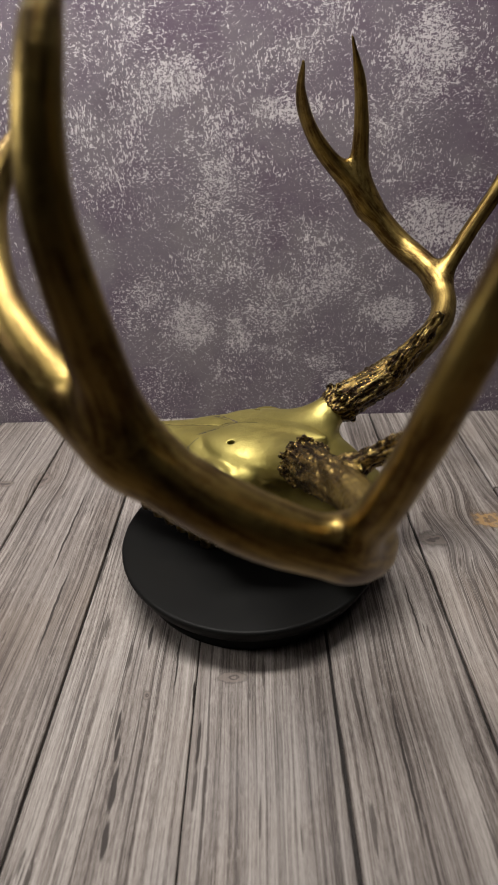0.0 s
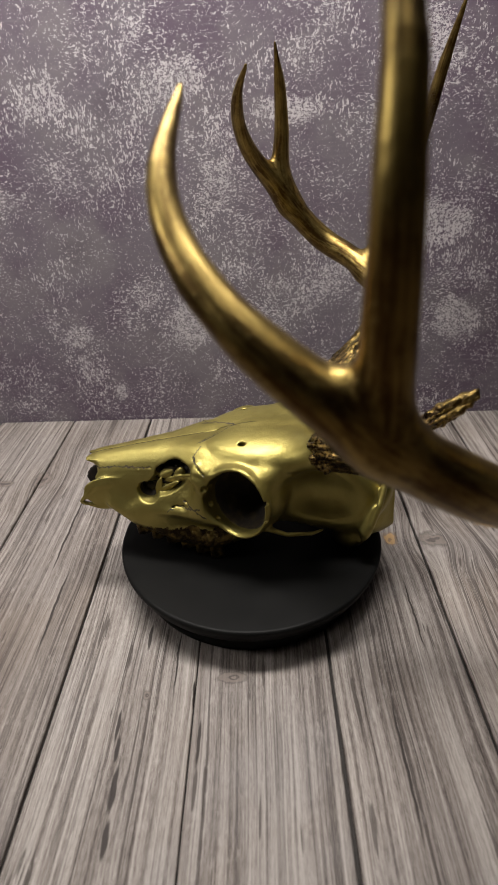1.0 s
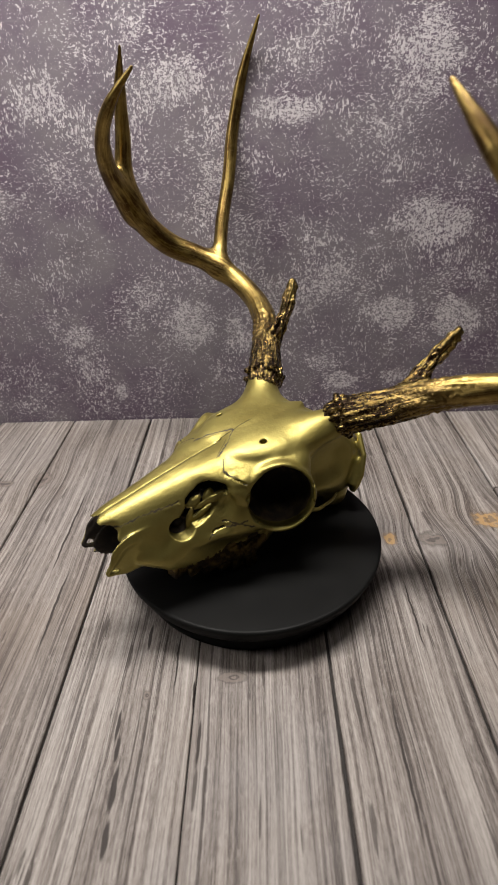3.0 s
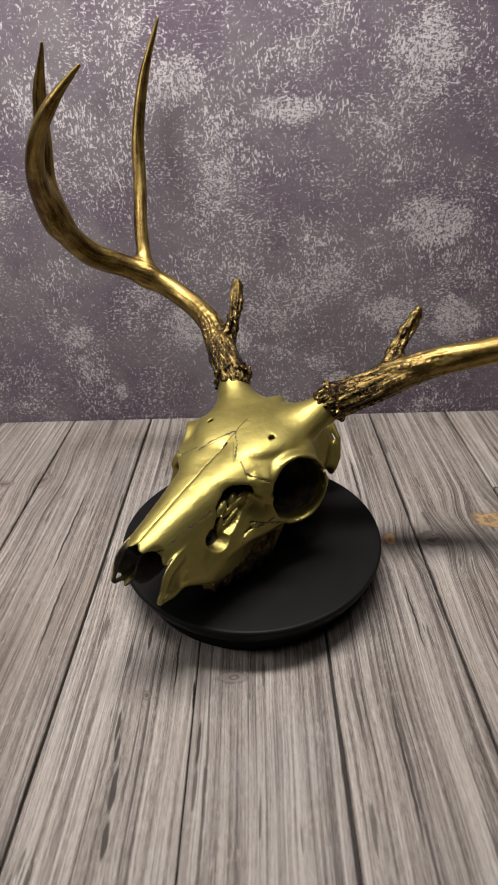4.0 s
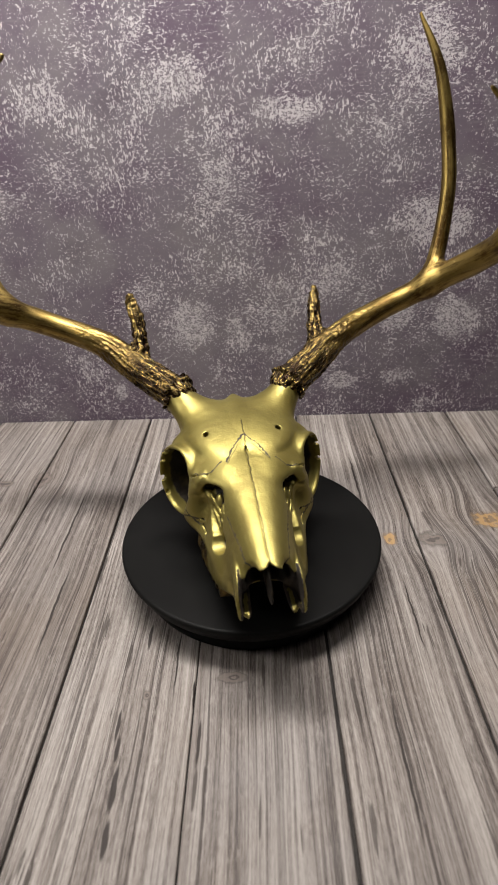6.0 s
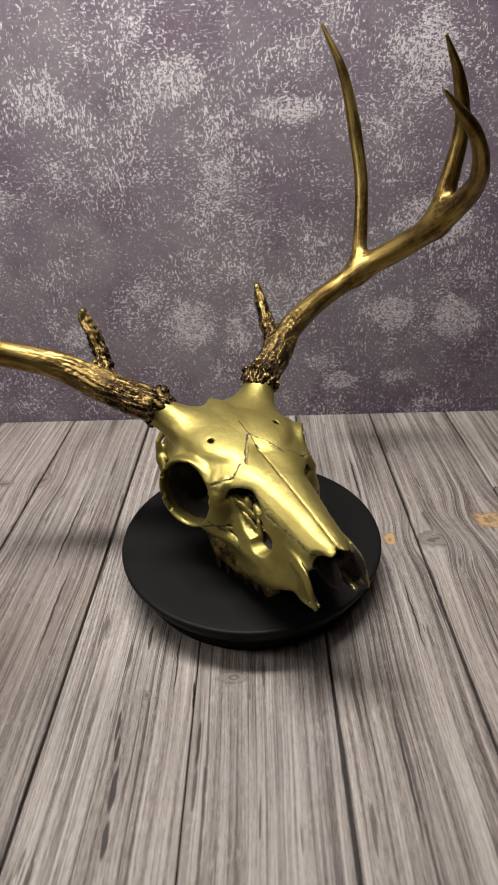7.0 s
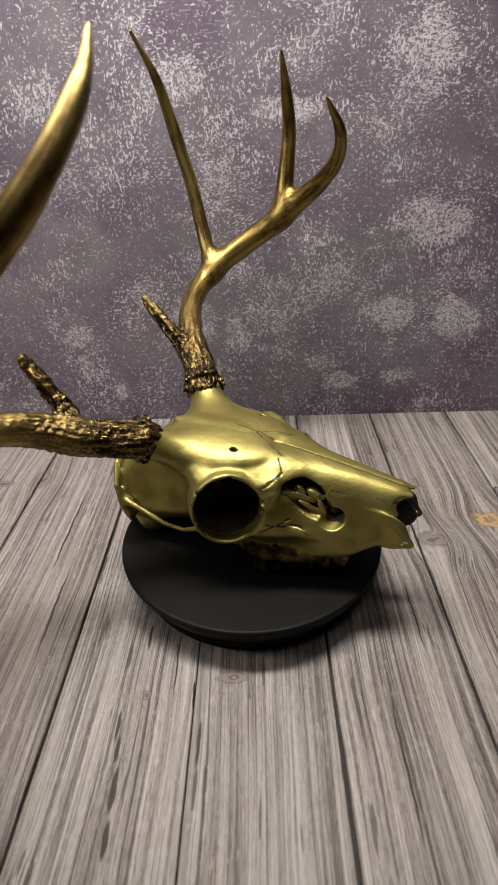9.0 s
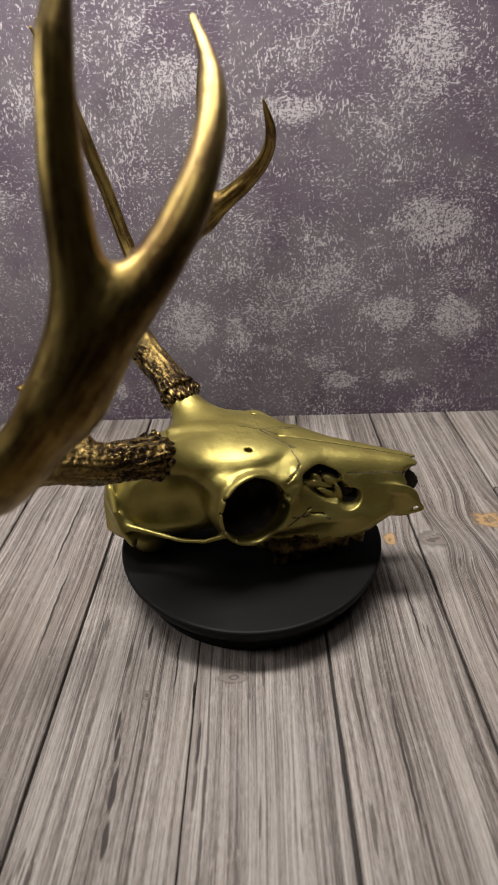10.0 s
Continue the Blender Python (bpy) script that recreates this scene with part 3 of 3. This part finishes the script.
        if s > 0:
            # broken off half way on this side
            c.chain(arch[:3] + [(s * 0.0465, 0.054, 0.0365)], [0.0022, 0.0016, 0.0013, 0.0008], 0.004)
        else:
            c.chain(arch, [0.0022, 0.0015, 0.0015, 0.0017, 0.0020, 0.0026], 0.004)
        # openings before the eye: wide gap above, pit below
        c.ball((s * 0.0225, -0.0505, 0.0755), (0.0125, 0.0190, 0.0056), 0.0008, carve=True, rot=(14, s * 24, s * -6))
        c.ball((s * 0.0290, -0.0600, 0.0660), (0.0120, 0.0175, 0.0090), 0.0008, carve=True, rot=(26, 0, s * -8))
        c.ball((s * 0.0290, -0.0750, 0.0570), (0.0140, 0.0092, 0.0078), 0.0008, carve=True)
        # curled bones that show inside them
        c.ball((s * 0.0185, -0.0600, 0.0690), (0.0040, 0.0075, 0.0036), 0.0006, rot=(24, 0, 0))
        c.ball((s * 0.0165, -0.0730, 0.0575), (0.0030, 0.0045, 0.0034), 0.0006)
        c.ball((s * 0.0220, -0.0500, 0.0700), (0.0030, 0.0040, 0.0062), 0.0006, rot=(-25, 0, 0))
        c.ball((s * 0.0240, -0.0520, 0.0672), (0.0014, 0.0135, 0.0030), 0.001, rot=(24, s * 14, s * -14))
        c.ball((s * 0.0236, -0.0600, 0.0592), (0.0014, 0.0125, 0.0024), 0.001, rot=(36, s * 10, s * -12))
        c.ball((s * 0.0222, -0.0665, 0.0600), (0.0013, 0.0024, 0.0080), 0.001, rot=(-20, 0, s * -12))
        c.chain([(s * 0.0400, -0.031, 0.0690), (s * 0.0365, -0.037, 0.0750), (s * 0.0320, -0.036, 0.0820)], [0.0028, 0.0026, 0.0022], 0.004)
        # thin scrolls of bone deep in the pits
        rng = random.Random(11)
        for k in range(9):
            a = np.array((s * rng.uniform(0.0140, 0.0190), rng.uniform(-0.078, -0.044), rng.uniform(0.056, 0.074)))
            turn_a = rng.uniform(0, 6.28)
            pts = [a + np.array((s * 0.0012 * i, math.cos(turn_a + i * 0.55) * 0.0042 * i * 0.6, math.sin(turn_a + i * 0.55) * 0.0036 * i * 0.6)) for i in range(4)]
            c.chain(pts, [0.0012, 0.0009, 0.0009, 0.0011], 0.0012)
        # ragged nicks along the upper and front rim
        across = np.cross(axis, (0, 0, 1))
        across = across / np.linalg.norm(across)
        rise = np.cross(across, axis)
        for k, (deg, size) in enumerate(((15, 0.0016), (38, 0.0020), (62, 0.0014), (95, 0.0018), (128, 0.0015), (-20, 0.0021), (-48, 0.0015), (160, 0.0020), (192, 0.0016))):
            w = math.radians(deg)
            c.ball(mid + axis * 0.0015 + (across * math.cos(w) + rise * math.sin(w)) * 0.0240, (size, size * 1.3, size), 0.0006, carve=True)
        # tear-duct holes on the front rim
        c.ball((s * 0.0460, -0.0300, 0.0700), (0.006, 0.0030, 0.0028), 0.001, carve=True)
        c.ball((s * 0.0460, -0.0290, 0.0630), (0.006, 0.0026, 0.0024), 0.001, carve=True)
        # small holes on the forehead
        c.ball((s * 0.0265, -0.0030, 0.0925), (0.0021, 0.0030, 0.0090), 0.001, carve=True)
        # thin front bones of the upper jaw
        c.ball((s * 0.0186, -0.1050, 0.0510), (0.0020, 0.0205, 0.0140), 0.003, rot=(-6, 0, s * 2))
        c.chain([(s * 0.0180, -0.104, 0.0600), (s * 0.0188, -0.116, 0.0580), (s * 0.0195, -0.1230, 0.0510), (s * 0.0190, -0.1285, 0.0440)], [0.0026, 0.0019, 0.0018, 0.0014], 0.002)
        c.chain([(s * 0.0175, -0.098, 0.0400), (s * 0.0182, -0.115, 0.0385), (s * 0.0185, -0.1275, 0.0420)], [0.0026, 0.0019, 0.0014], 0.002)
        c.ball((s * 0.0130, -0.1130, 0.0390), (0.0060, 0.0120, 0.0016), 0.002, rot=(4, s * 12, 0))
        # seams between the bones of nose, jaw, cheek and forehead
        seams = [[(s * 0.0150, -0.116, 0.0700), (s * 0.0165, -0.100, 0.0725), (s * 0.0188, -0.084, 0.0735), (s * 0.0205, -0.072, 0.0745)],
                 [(s * 0.0005, -0.010, 0.0955), (s * 0.0090, -0.022, 0.0935), (s * 0.0150, -0.034, 0.0890)],
                 [(s * 0.0360, -0.034, 0.0545), (s * 0.0350, -0.044, 0.0500), (s * 0.0335, -0.054, 0.0490), (s * 0.0320, -0.060, 0.0450)],
                 [(s * 0.0400, -0.030, 0.0800), (s * 0.0330, -0.036, 0.0830), (s * 0.0260, -0.038, 0.0850), (s * 0.0190, -0.033, 0.0890)],
                 [(s * 0.0430, -0.030, 0.0480), (s * 0.0380, -0.038, 0.0520), (s * 0.0340, -0.047, 0.0540)]]
        for line in seams:
            c.chain(line, [0.0009] * len(line), 0.0002, carve=True)
        washed += seams
    # nose opening and the passage behind it
    c.ball((0, -0.126, 0.0580), (0.0150, 0.0290, 0.0165), 0.0012, carve=True)
    c.chain([(0, -0.142, 0.0440), (0, -0.112, 0.0460), (0, -0.086, 0.0480)], [0.0150, 0.0130, 0.0100], 0.002, carve=True)
    c.rod((0, -0.142, 0.0320), (0, -0.104, 0.0300), 0.0100, 0.0050, 0.003, carve=True)
    c.ball((0, -0.128, 0.0790), (0.0026, 0.0085, 0.0080), 0.001, carve=True)
    for s in (-1, 1):
        c.ball((s * 0.0150, -0.1260, 0.0720), (0.0080, 0.0140, 0.0110), 0.001, carve=True)
    # thin partition added inside the nose, to block the view through it
    c.ball((0, -0.108, 0.0540), (0.0013, 0.0200, 0.0140), 0.001)
    # palate hollow between the tooth rows
    c.ball((0, -0.045, 0.014), (0.019, 0.060, 0.020), 0.004, carve=True)
    c.ball((0, 0.030, 0.012), (0.022, 0.045, 0.018), 0.006, carve=True)
    # middle seam
    c.chain([(0, y, np.interp(y, fy, top) + 0.0004) for y in np.linspace(-0.118, 0.010, 16)], [0.0008] * 16, 0.0002, carve=True)
    c.ball((0, 0.036, 0.0975), (0.0040, 0.022, 0.0020), 0.006)
    # crumbling edges at the openings, the nose tip and over the teeth
    gx, gy, gz = np.meshgrid(*c.ax, indexing="ij", sparse=True)
    chips = np.sin(gx * 1500 + 2 * np.sin(gz * 910)) * np.sin(gy * 1430 + 1.8 * np.sin(gx * 840 + 1)) + np.sin(gz * 1560 + 2 * np.sin(gy * 800)) * np.sin(gx * 1300 + gy * 700)
    pits = np.exp(-((np.abs(gx) - 0.026) / 0.014) ** 2 - ((gy + 0.060) / 0.022) ** 2 - ((gz - 0.066) / 0.015) ** 2)
    tip = np.exp(-((gy + 0.126) / 0.009) ** 2) * np.exp(-((gx + gy * 0) / 0.05) ** 2)
    gums = np.exp(-((gz - 0.020) / 0.008) ** 2) * np.exp(-((gy + 0.045) / 0.045) ** 2)
    c.d = (c.d + 0.00045 * chips * np.clip(0.35 * pits + 0.25 * tip + 0.7 * gums, 0, 1)).astype(np.float32)
    v, q = c.skin()
    nrm = c.normals(v)
    v = v + nrm * (wave(v, 420.0, 0.3) * 0.00007 + wave(v, 130.0, 1.1) * 0.00012)[:, None]
    # hollows with shade painted in: the depth of the sockets, the inside of the nose, the gaps before the eyes
    shade_wash = np.zeros(len(v))
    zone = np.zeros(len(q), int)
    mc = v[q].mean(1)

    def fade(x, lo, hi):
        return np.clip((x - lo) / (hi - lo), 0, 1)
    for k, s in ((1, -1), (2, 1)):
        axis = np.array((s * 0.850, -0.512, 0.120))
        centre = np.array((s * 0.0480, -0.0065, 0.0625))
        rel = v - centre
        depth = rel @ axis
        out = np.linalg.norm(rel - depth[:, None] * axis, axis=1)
        shade_wash = np.maximum(shade_wash, fade(-depth, 0.001, 0.009) * fade(-out, -0.0245, -0.0235) * (depth > -0.05) * (v[:, 0] * s > 0.006))
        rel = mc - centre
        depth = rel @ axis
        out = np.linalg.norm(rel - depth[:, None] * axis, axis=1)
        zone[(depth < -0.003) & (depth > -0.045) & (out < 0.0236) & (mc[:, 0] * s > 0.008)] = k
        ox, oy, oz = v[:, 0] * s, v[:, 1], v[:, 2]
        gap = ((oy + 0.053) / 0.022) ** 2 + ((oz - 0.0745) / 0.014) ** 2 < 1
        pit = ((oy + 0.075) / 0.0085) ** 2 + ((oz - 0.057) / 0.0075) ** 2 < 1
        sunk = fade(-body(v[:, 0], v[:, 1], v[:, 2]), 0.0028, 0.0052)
        shade_wash = np.maximum(shade_wash, gap * (ox > 0) * sunk)
        shade_wash = np.maximum(shade_wash, pit * (ox > 0) * sunk)

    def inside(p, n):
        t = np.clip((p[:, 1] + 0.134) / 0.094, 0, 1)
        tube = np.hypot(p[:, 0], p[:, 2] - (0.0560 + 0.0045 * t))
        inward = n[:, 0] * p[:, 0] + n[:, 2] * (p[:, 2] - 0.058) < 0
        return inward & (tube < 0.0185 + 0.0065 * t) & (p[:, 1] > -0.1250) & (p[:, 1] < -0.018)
    shade_wash[inside(v, nrm)] = 1
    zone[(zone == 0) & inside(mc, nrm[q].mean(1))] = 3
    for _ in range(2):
        near = shade_wash[q].mean(1)
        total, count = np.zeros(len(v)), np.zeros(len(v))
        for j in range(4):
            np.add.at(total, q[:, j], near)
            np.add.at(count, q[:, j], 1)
        shade_wash = total / np.maximum(count, 1)
    # the nose partition and the inner jaw faces get the painted shade too
    shade_wash[(np.abs(v[:, 0]) < 0.002) & (v[:, 1] < -0.088) & (v[:, 2] < 0.0685)] = 1
    shade_wash[(v[:, 1] < -0.097) & (v[:, 2] < 0.070) & (nrm[:, 0] * np.sign(v[:, 0]) < -0.15)] = 1
    # dark wash along the seams, as they run over the bone
    shaken = v + np.stack([wave(v, 700.0, 0.2), wave(v, 640.0, 1.4), wave(v, 760.0, 2.3)], 1) * 0.0007
    for line in washed:
        line = np.array(line)
        s = np.sign(line[-1, 0])
        top_side = line[:, 2].mean() > 0.080
        pick = (0, 1) if top_side else (1, 2)
        facing = (nrm[:, 2] > 0.35) & (v[:, 2] > 0.07) if top_side else (nrm[:, 0] * s > 0.2) & (v[:, 0] * s > 0.010)
        for a, b in zip(line[:-1, pick], line[1:, pick]):
            w = shaken[:, pick]
            t = np.clip((w - a) @ (b - a) / ((b - a) @ (b - a)), 0, 1)
            gap = np.linalg.norm(w - a - t[:, None] * (b - a), axis=1)
            shade_wash = np.maximum(shade_wash, 0.62 * facing * fade(-gap, -0.0013, -0.0005))
    zone[(zone == 0) & (mc[:, 1] < -0.0985) & (mc[:, 2] < 0.066)] = 4
    for k, s in ((5, -1), (6, 1)):
        zone[(zone == 0) & (mc[:, 0] * s > 0.038) & (mc[:, 1] > 0.020) & (mc[:, 1] < 0.064) & (mc[:, 2] < 0.044)] = k
    zone[(zone == 0) & (mc[:, 1] < -0.030) & (mc[:, 2] > 0.072) & (np.abs(mc[:, 0]) < 0.0170)] = 7
    # the lowest bone, up to a ragged edge, takes the browner tooth colour
    zone[(zone == 0) & (mc[:, 1] < -0.012) & (mc[:, 1] > -0.094) & (mc[:, 2] + wave(mc, 160.0, 0.8) * 0.004 + wave(mc, 520.0, 0.2) * 0.002 < 0.0275)] = 8
    v[:, 0] += MID
    bone = skinned("cranium", v, q[zone == 0], nrm, GOLD, skull, "gold-painted bone with open eye sockets", shade_wash=shade_wash)
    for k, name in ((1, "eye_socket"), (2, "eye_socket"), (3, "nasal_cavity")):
        skinned(name, v, q[zone == k], nrm, GOLD, bone, "hollow with dark shade painted into its colour", shade_wash=shade_wash)
    for k, name in ((4, "upper_jaw"), (5, "cheek_arch"), (6, "cheek_arch"), (7, "nasal_bone")):
        skinned(name, v, q[zone == k], nrm, GOLD, bone, shade_wash=shade_wash)
    skinned("tooth_ridge", v, q[zone == 8], nrm, TOOTH, bone, "mottled brown bone round the teeth")


skull_bone()

# cheek teeth, six a side
for s in (-1, 1):
    for i in range(6):
        y = -0.082 + 0.0112 * i
        bm = bmesh.new()
        bmesh.ops.create_cube(bm, size=1.0)
        bmesh.ops.subdivide_edges(bm, edges=bm.edges[:], cuts=3, use_grid_fill=True)
        for v in bm.verts:
            u = Vector(v.co) * 2
            taper = 1.0 - 0.12 * max(0, u.z)
            cusp = 0.10 * math.cos(u.y * math.pi * 1.5) * (1 if u.z < -0.5 else 0)
            pinch = 1 - 0.18 * (1 - abs(math.sin(u.y * math.pi)))
            v.co = Vector((u.x * 0.0056 * taper * pinch, u.y * 0.0052, (u.z - cusp) * (0.0085 + 0.0006 * i)))
        bmesh.ops.bevel(bm, geom=bm.edges[:], offset=0.0004, segments=1, affect="EDGES")
        zz = 0.0275 - 0.0028 * i
        bmesh.ops.transform(bm, matrix=pose(MID + s * (0.0235 + 0.0018 * i), y, zz, 5, 0, s * 6), verts=bm.verts[:])
        part("tooth", bm, TOOTH, skull)


def spline(pts, n):
    """Points along a smooth curve through the given ones."""
    P = [np.array(q, float) for q in pts]
    P = [2 * P[0] - P[1]] + P + [2 * P[-1] - P[-2]]
    out = []
    for i in range(1, len(P) - 2):
        for t in np.linspace(0, 1, n, endpoint=False):
            a, b, c, d = P[i - 1:i + 3]
            out.append(0.5 * (2 * b + (c - a) * t + (2 * a - 5 * b + 4 * c - d) * t * t + (3 * b - a - 3 * c + d) * t ** 3))
    return np.array(out + [P[-2]])


def antler(side, beam, guard, fork, brow):
    """side: -1 or 1. Each branch: its curve and the radii at even steps along it."""
    lines = []
    for (pts, radii) in (beam, guard, fork, brow):
        c = spline(pts, 5)
        l = np.r_[0, np.cumsum(np.linalg.norm(np.diff(c, axis=0), axis=1))]
        r = np.interp(l / l[-1], np.linspace(0, 1, len(radii)), radii)
        lines.append((c, r, l))
    allp = np.concatenate([c for c, _, _ in lines])
    clay = Clay(allp.min(0) - 0.022, allp.max(0) + 0.022, 0.0013)
    for (c, r, _), k in zip(lines, (0.0001, 0.011, 0.012, 0.007)):
        clay.branch(c, r, k)
    # burr: a knobbly collar
    b0, b1 = np.array(beam[0][0]), lines[0][0][3]
    ax = (b1 - b0) / np.linalg.norm(b1 - b0)
    centre = b0 + ax * 0.002
    u = np.cross(ax, (0, 0, 1.0))
    u /= np.linalg.norm(u)
    w = np.cross(ax, u)
    rng = random.Random(5 + side)
    for i in range(34):
        a = 2 * math.pi * i / 34 + rng.uniform(-0.08, 0.08)
        q = centre + (u * math.cos(a) + w * math.sin(a)) * rng.uniform(0.0140, 0.0160) + ax * rng.uniform(-0.0025, 0.0035)
        clay.ball(q, [rng.uniform(0.0015, 0.0027)] * 3, 0.0016)
    v, q = clay.skin()
    nrm = clay.normals(v)
    # nearest branch, its arc length and a frame round it
    best = np.full(len(v), 9.0)
    owner = np.zeros(len(v), int)
    grain = np.zeros((len(v), 3))
    for k, (c, r, l) in enumerate(lines):
        for i in range(len(c) - 1):
            a, ab = c[i], c[i + 1] - c[i]
            t = np.clip(((v - a) @ ab) / (ab @ ab), 0, 1)
            off = v - a - t[:, None] * ab
            d = np.linalg.norm(off, axis=1) - (r[i] + (r[i + 1] - r[i]) * t)
            m = d < best - 1e-6
            best[m], owner[m] = d[m], k
            tang = ab / np.linalg.norm(ab)
            e1 = np.cross(tang, (0.3, 0.9, 0.2))
            e1 /= np.linalg.norm(e1)
            e2 = np.cross(tang, e1)
            start = 0.0 if k in (0, 3) else 0.2
            grain[m] = np.stack([off[m] @ e1, off[m] @ e2, start + l[i] + t[m] * np.linalg.norm(ab)], 1)
    # bark relief, strong near the burr
    zone = np.clip((0.115 - grain[:, 2]) / 0.05, 0, 1)
    ridged = wave(grain * (1, 1, 0.22), 620.0, 0.7 * side) * 0.0012 + wave(grain, 800.0, 2.2) * 0.0008
    knobs = (owner == 3) * wave(v, 430.0, 1.3) * 0.0012
    v = v + nrm * (ridged * zone + knobs + wave(v, 90.0, 0.4) * 0.0003)[:, None]
    fo = owner[q]
    face = np.max(fo, axis=1)
    near = np.linalg.norm(v[q].mean(1) - centre, axis=1)
    along = (v[q].mean(1) - centre) @ ax
    face[(near < 0.021) & (along < 0.0045)] = 9
    names = {1: "rear_tine", 2: "upper_tine", 3: "brow_tine", 9: "burr"}
    # normals anew after the relief
    fn = np.cross(v[q[:, 2]] - v[q[:, 0]], v[q[:, 3]] - v[q[:, 1]])
    nrm2 = np.zeros_like(v)
    for j in range(4):
        np.add.at(nrm2, q[:, j], fn)
    nrm2 /= np.linalg.norm(nrm2, axis=1, keepdims=True) + 1e-12
    root = skinned("antler", v, q[face == 0], nrm2, ANTLER, skull, "branched antler in antiqued gold paint", grain)
    for k in (1, 2, 3, 9):
        if (face == k).any():
            skinned(names[k], v, q[face == k], nrm2, ANTLER, root, "knobbly dark-gold burr" if k == 9 else "", grain)


BEAM_R = [0.0135, 0.0128, 0.0110, 0.0103, 0.0100, 0.0103, 0.0108, 0.0106, 0.0100, 0.0080, 0.0062, 0.0047, 0.0013]
REAR_R = [0.0076, 0.0066, 0.0063, 0.0060, 0.0046, 0.0012]
UPPER_R = [0.0088, 0.0076, 0.0064, 0.0048, 0.0012]
BROW_R = [0.0092, 0.0068, 0.0057, 0.0058, 0.0032]
antler(-1,
       ([(-0.0474, 0.0564, 0.1029), (-0.0770, 0.0825, 0.1152), (-0.1070, 0.1055, 0.1325), (-0.1409, 0.1172, 0.1454), (-0.1694, 0.1136, 0.1596),
         (-0.1903, 0.0967, 0.1748), (-0.2063, 0.0702, 0.1900), (-0.2073, 0.0441, 0.2156), (-0.1977, 0.0219, 0.2433), (-0.1794, 0.0040, 0.2664),
         (-0.1584, -0.0048, 0.2892), (-0.1364, -0.0040, 0.3095), (-0.1176, 0.0035, 0.3263)], BEAM_R),
       ([(-0.1780, 0.1085, 0.1654), (-0.1940, 0.1255, 0.2025), (-0.2058, 0.1445, 0.2400), (-0.2124, 0.1579, 0.2834), (-0.2045, 0.1660, 0.3290), (-0.1875, 0.1730, 0.3708)], REAR_R),
       ([(-0.2058, 0.0378, 0.2227), (-0.2010, 0.0300, 0.2550), (-0.1955, 0.0305, 0.2850), (-0.1880, 0.0287, 0.3147), (-0.1712, 0.0247, 0.3431)], UPPER_R),
       ([(-0.0800, 0.0880, 0.1180), (-0.0755, 0.0975, 0.1330), (-0.0765, 0.1080, 0.1490), (-0.0805, 0.1180, 0.1675)], BROW_R))
antler(1,
       ([(0.0405, 0.0554, 0.1039), (0.0660, 0.0735, 0.1145), (0.0980, 0.0970, 0.1290), (0.1370, 0.1145, 0.1415), (0.1690, 0.1170, 0.1545),
         (0.1900, 0.1035, 0.1715), (0.2040, 0.0815, 0.1880), (0.2104, 0.0570, 0.2055), (0.2115, 0.0326, 0.2248), (0.2035, 0.0085, 0.2436),
         (0.1868, -0.0090, 0.2628), (0.1685, -0.0150, 0.2828), (0.1436, -0.0102, 0.3051)], BEAM_R),
       ([(0.1770, 0.1110, 0.1610), (0.1900, 0.1250, 0.1940), (0.1977, 0.1380, 0.2360), (0.1963, 0.1505, 0.2803), (0.1870, 0.1600, 0.3250), (0.1714, 0.1720, 0.3604)], REAR_R),
       ([(0.2110, 0.0509, 0.2111), (0.2185, 0.0485, 0.2488), (0.2214, 0.0467, 0.2838), (0.2117, 0.0464, 0.3144), (0.1901, 0.0424, 0.3395)], UPPER_R),
       ([(0.0740, 0.0840, 0.1190), (0.0740, 0.0980, 0.1330), (0.0760, 0.1130, 0.1460), (0.0795, 0.1290, 0.1600)], BROW_R))


def motions():
    def turn(t):
        return -111.185 + 20.125 * t - 0.032 * t * t
    rows = [0.0, 1.0, 2.0, 3.0, 4.0, 5.0, 6.0, 7.0, 8.0, 9.0, 10.0]
    walk(skull, [(t, pose(0, 0, DECK, 0, 0, turn(t))) for t in rows])
    walk(plate, [(t, pose(0, 0, 0, 0, 0, turn(t))) for t in rows])


motions()
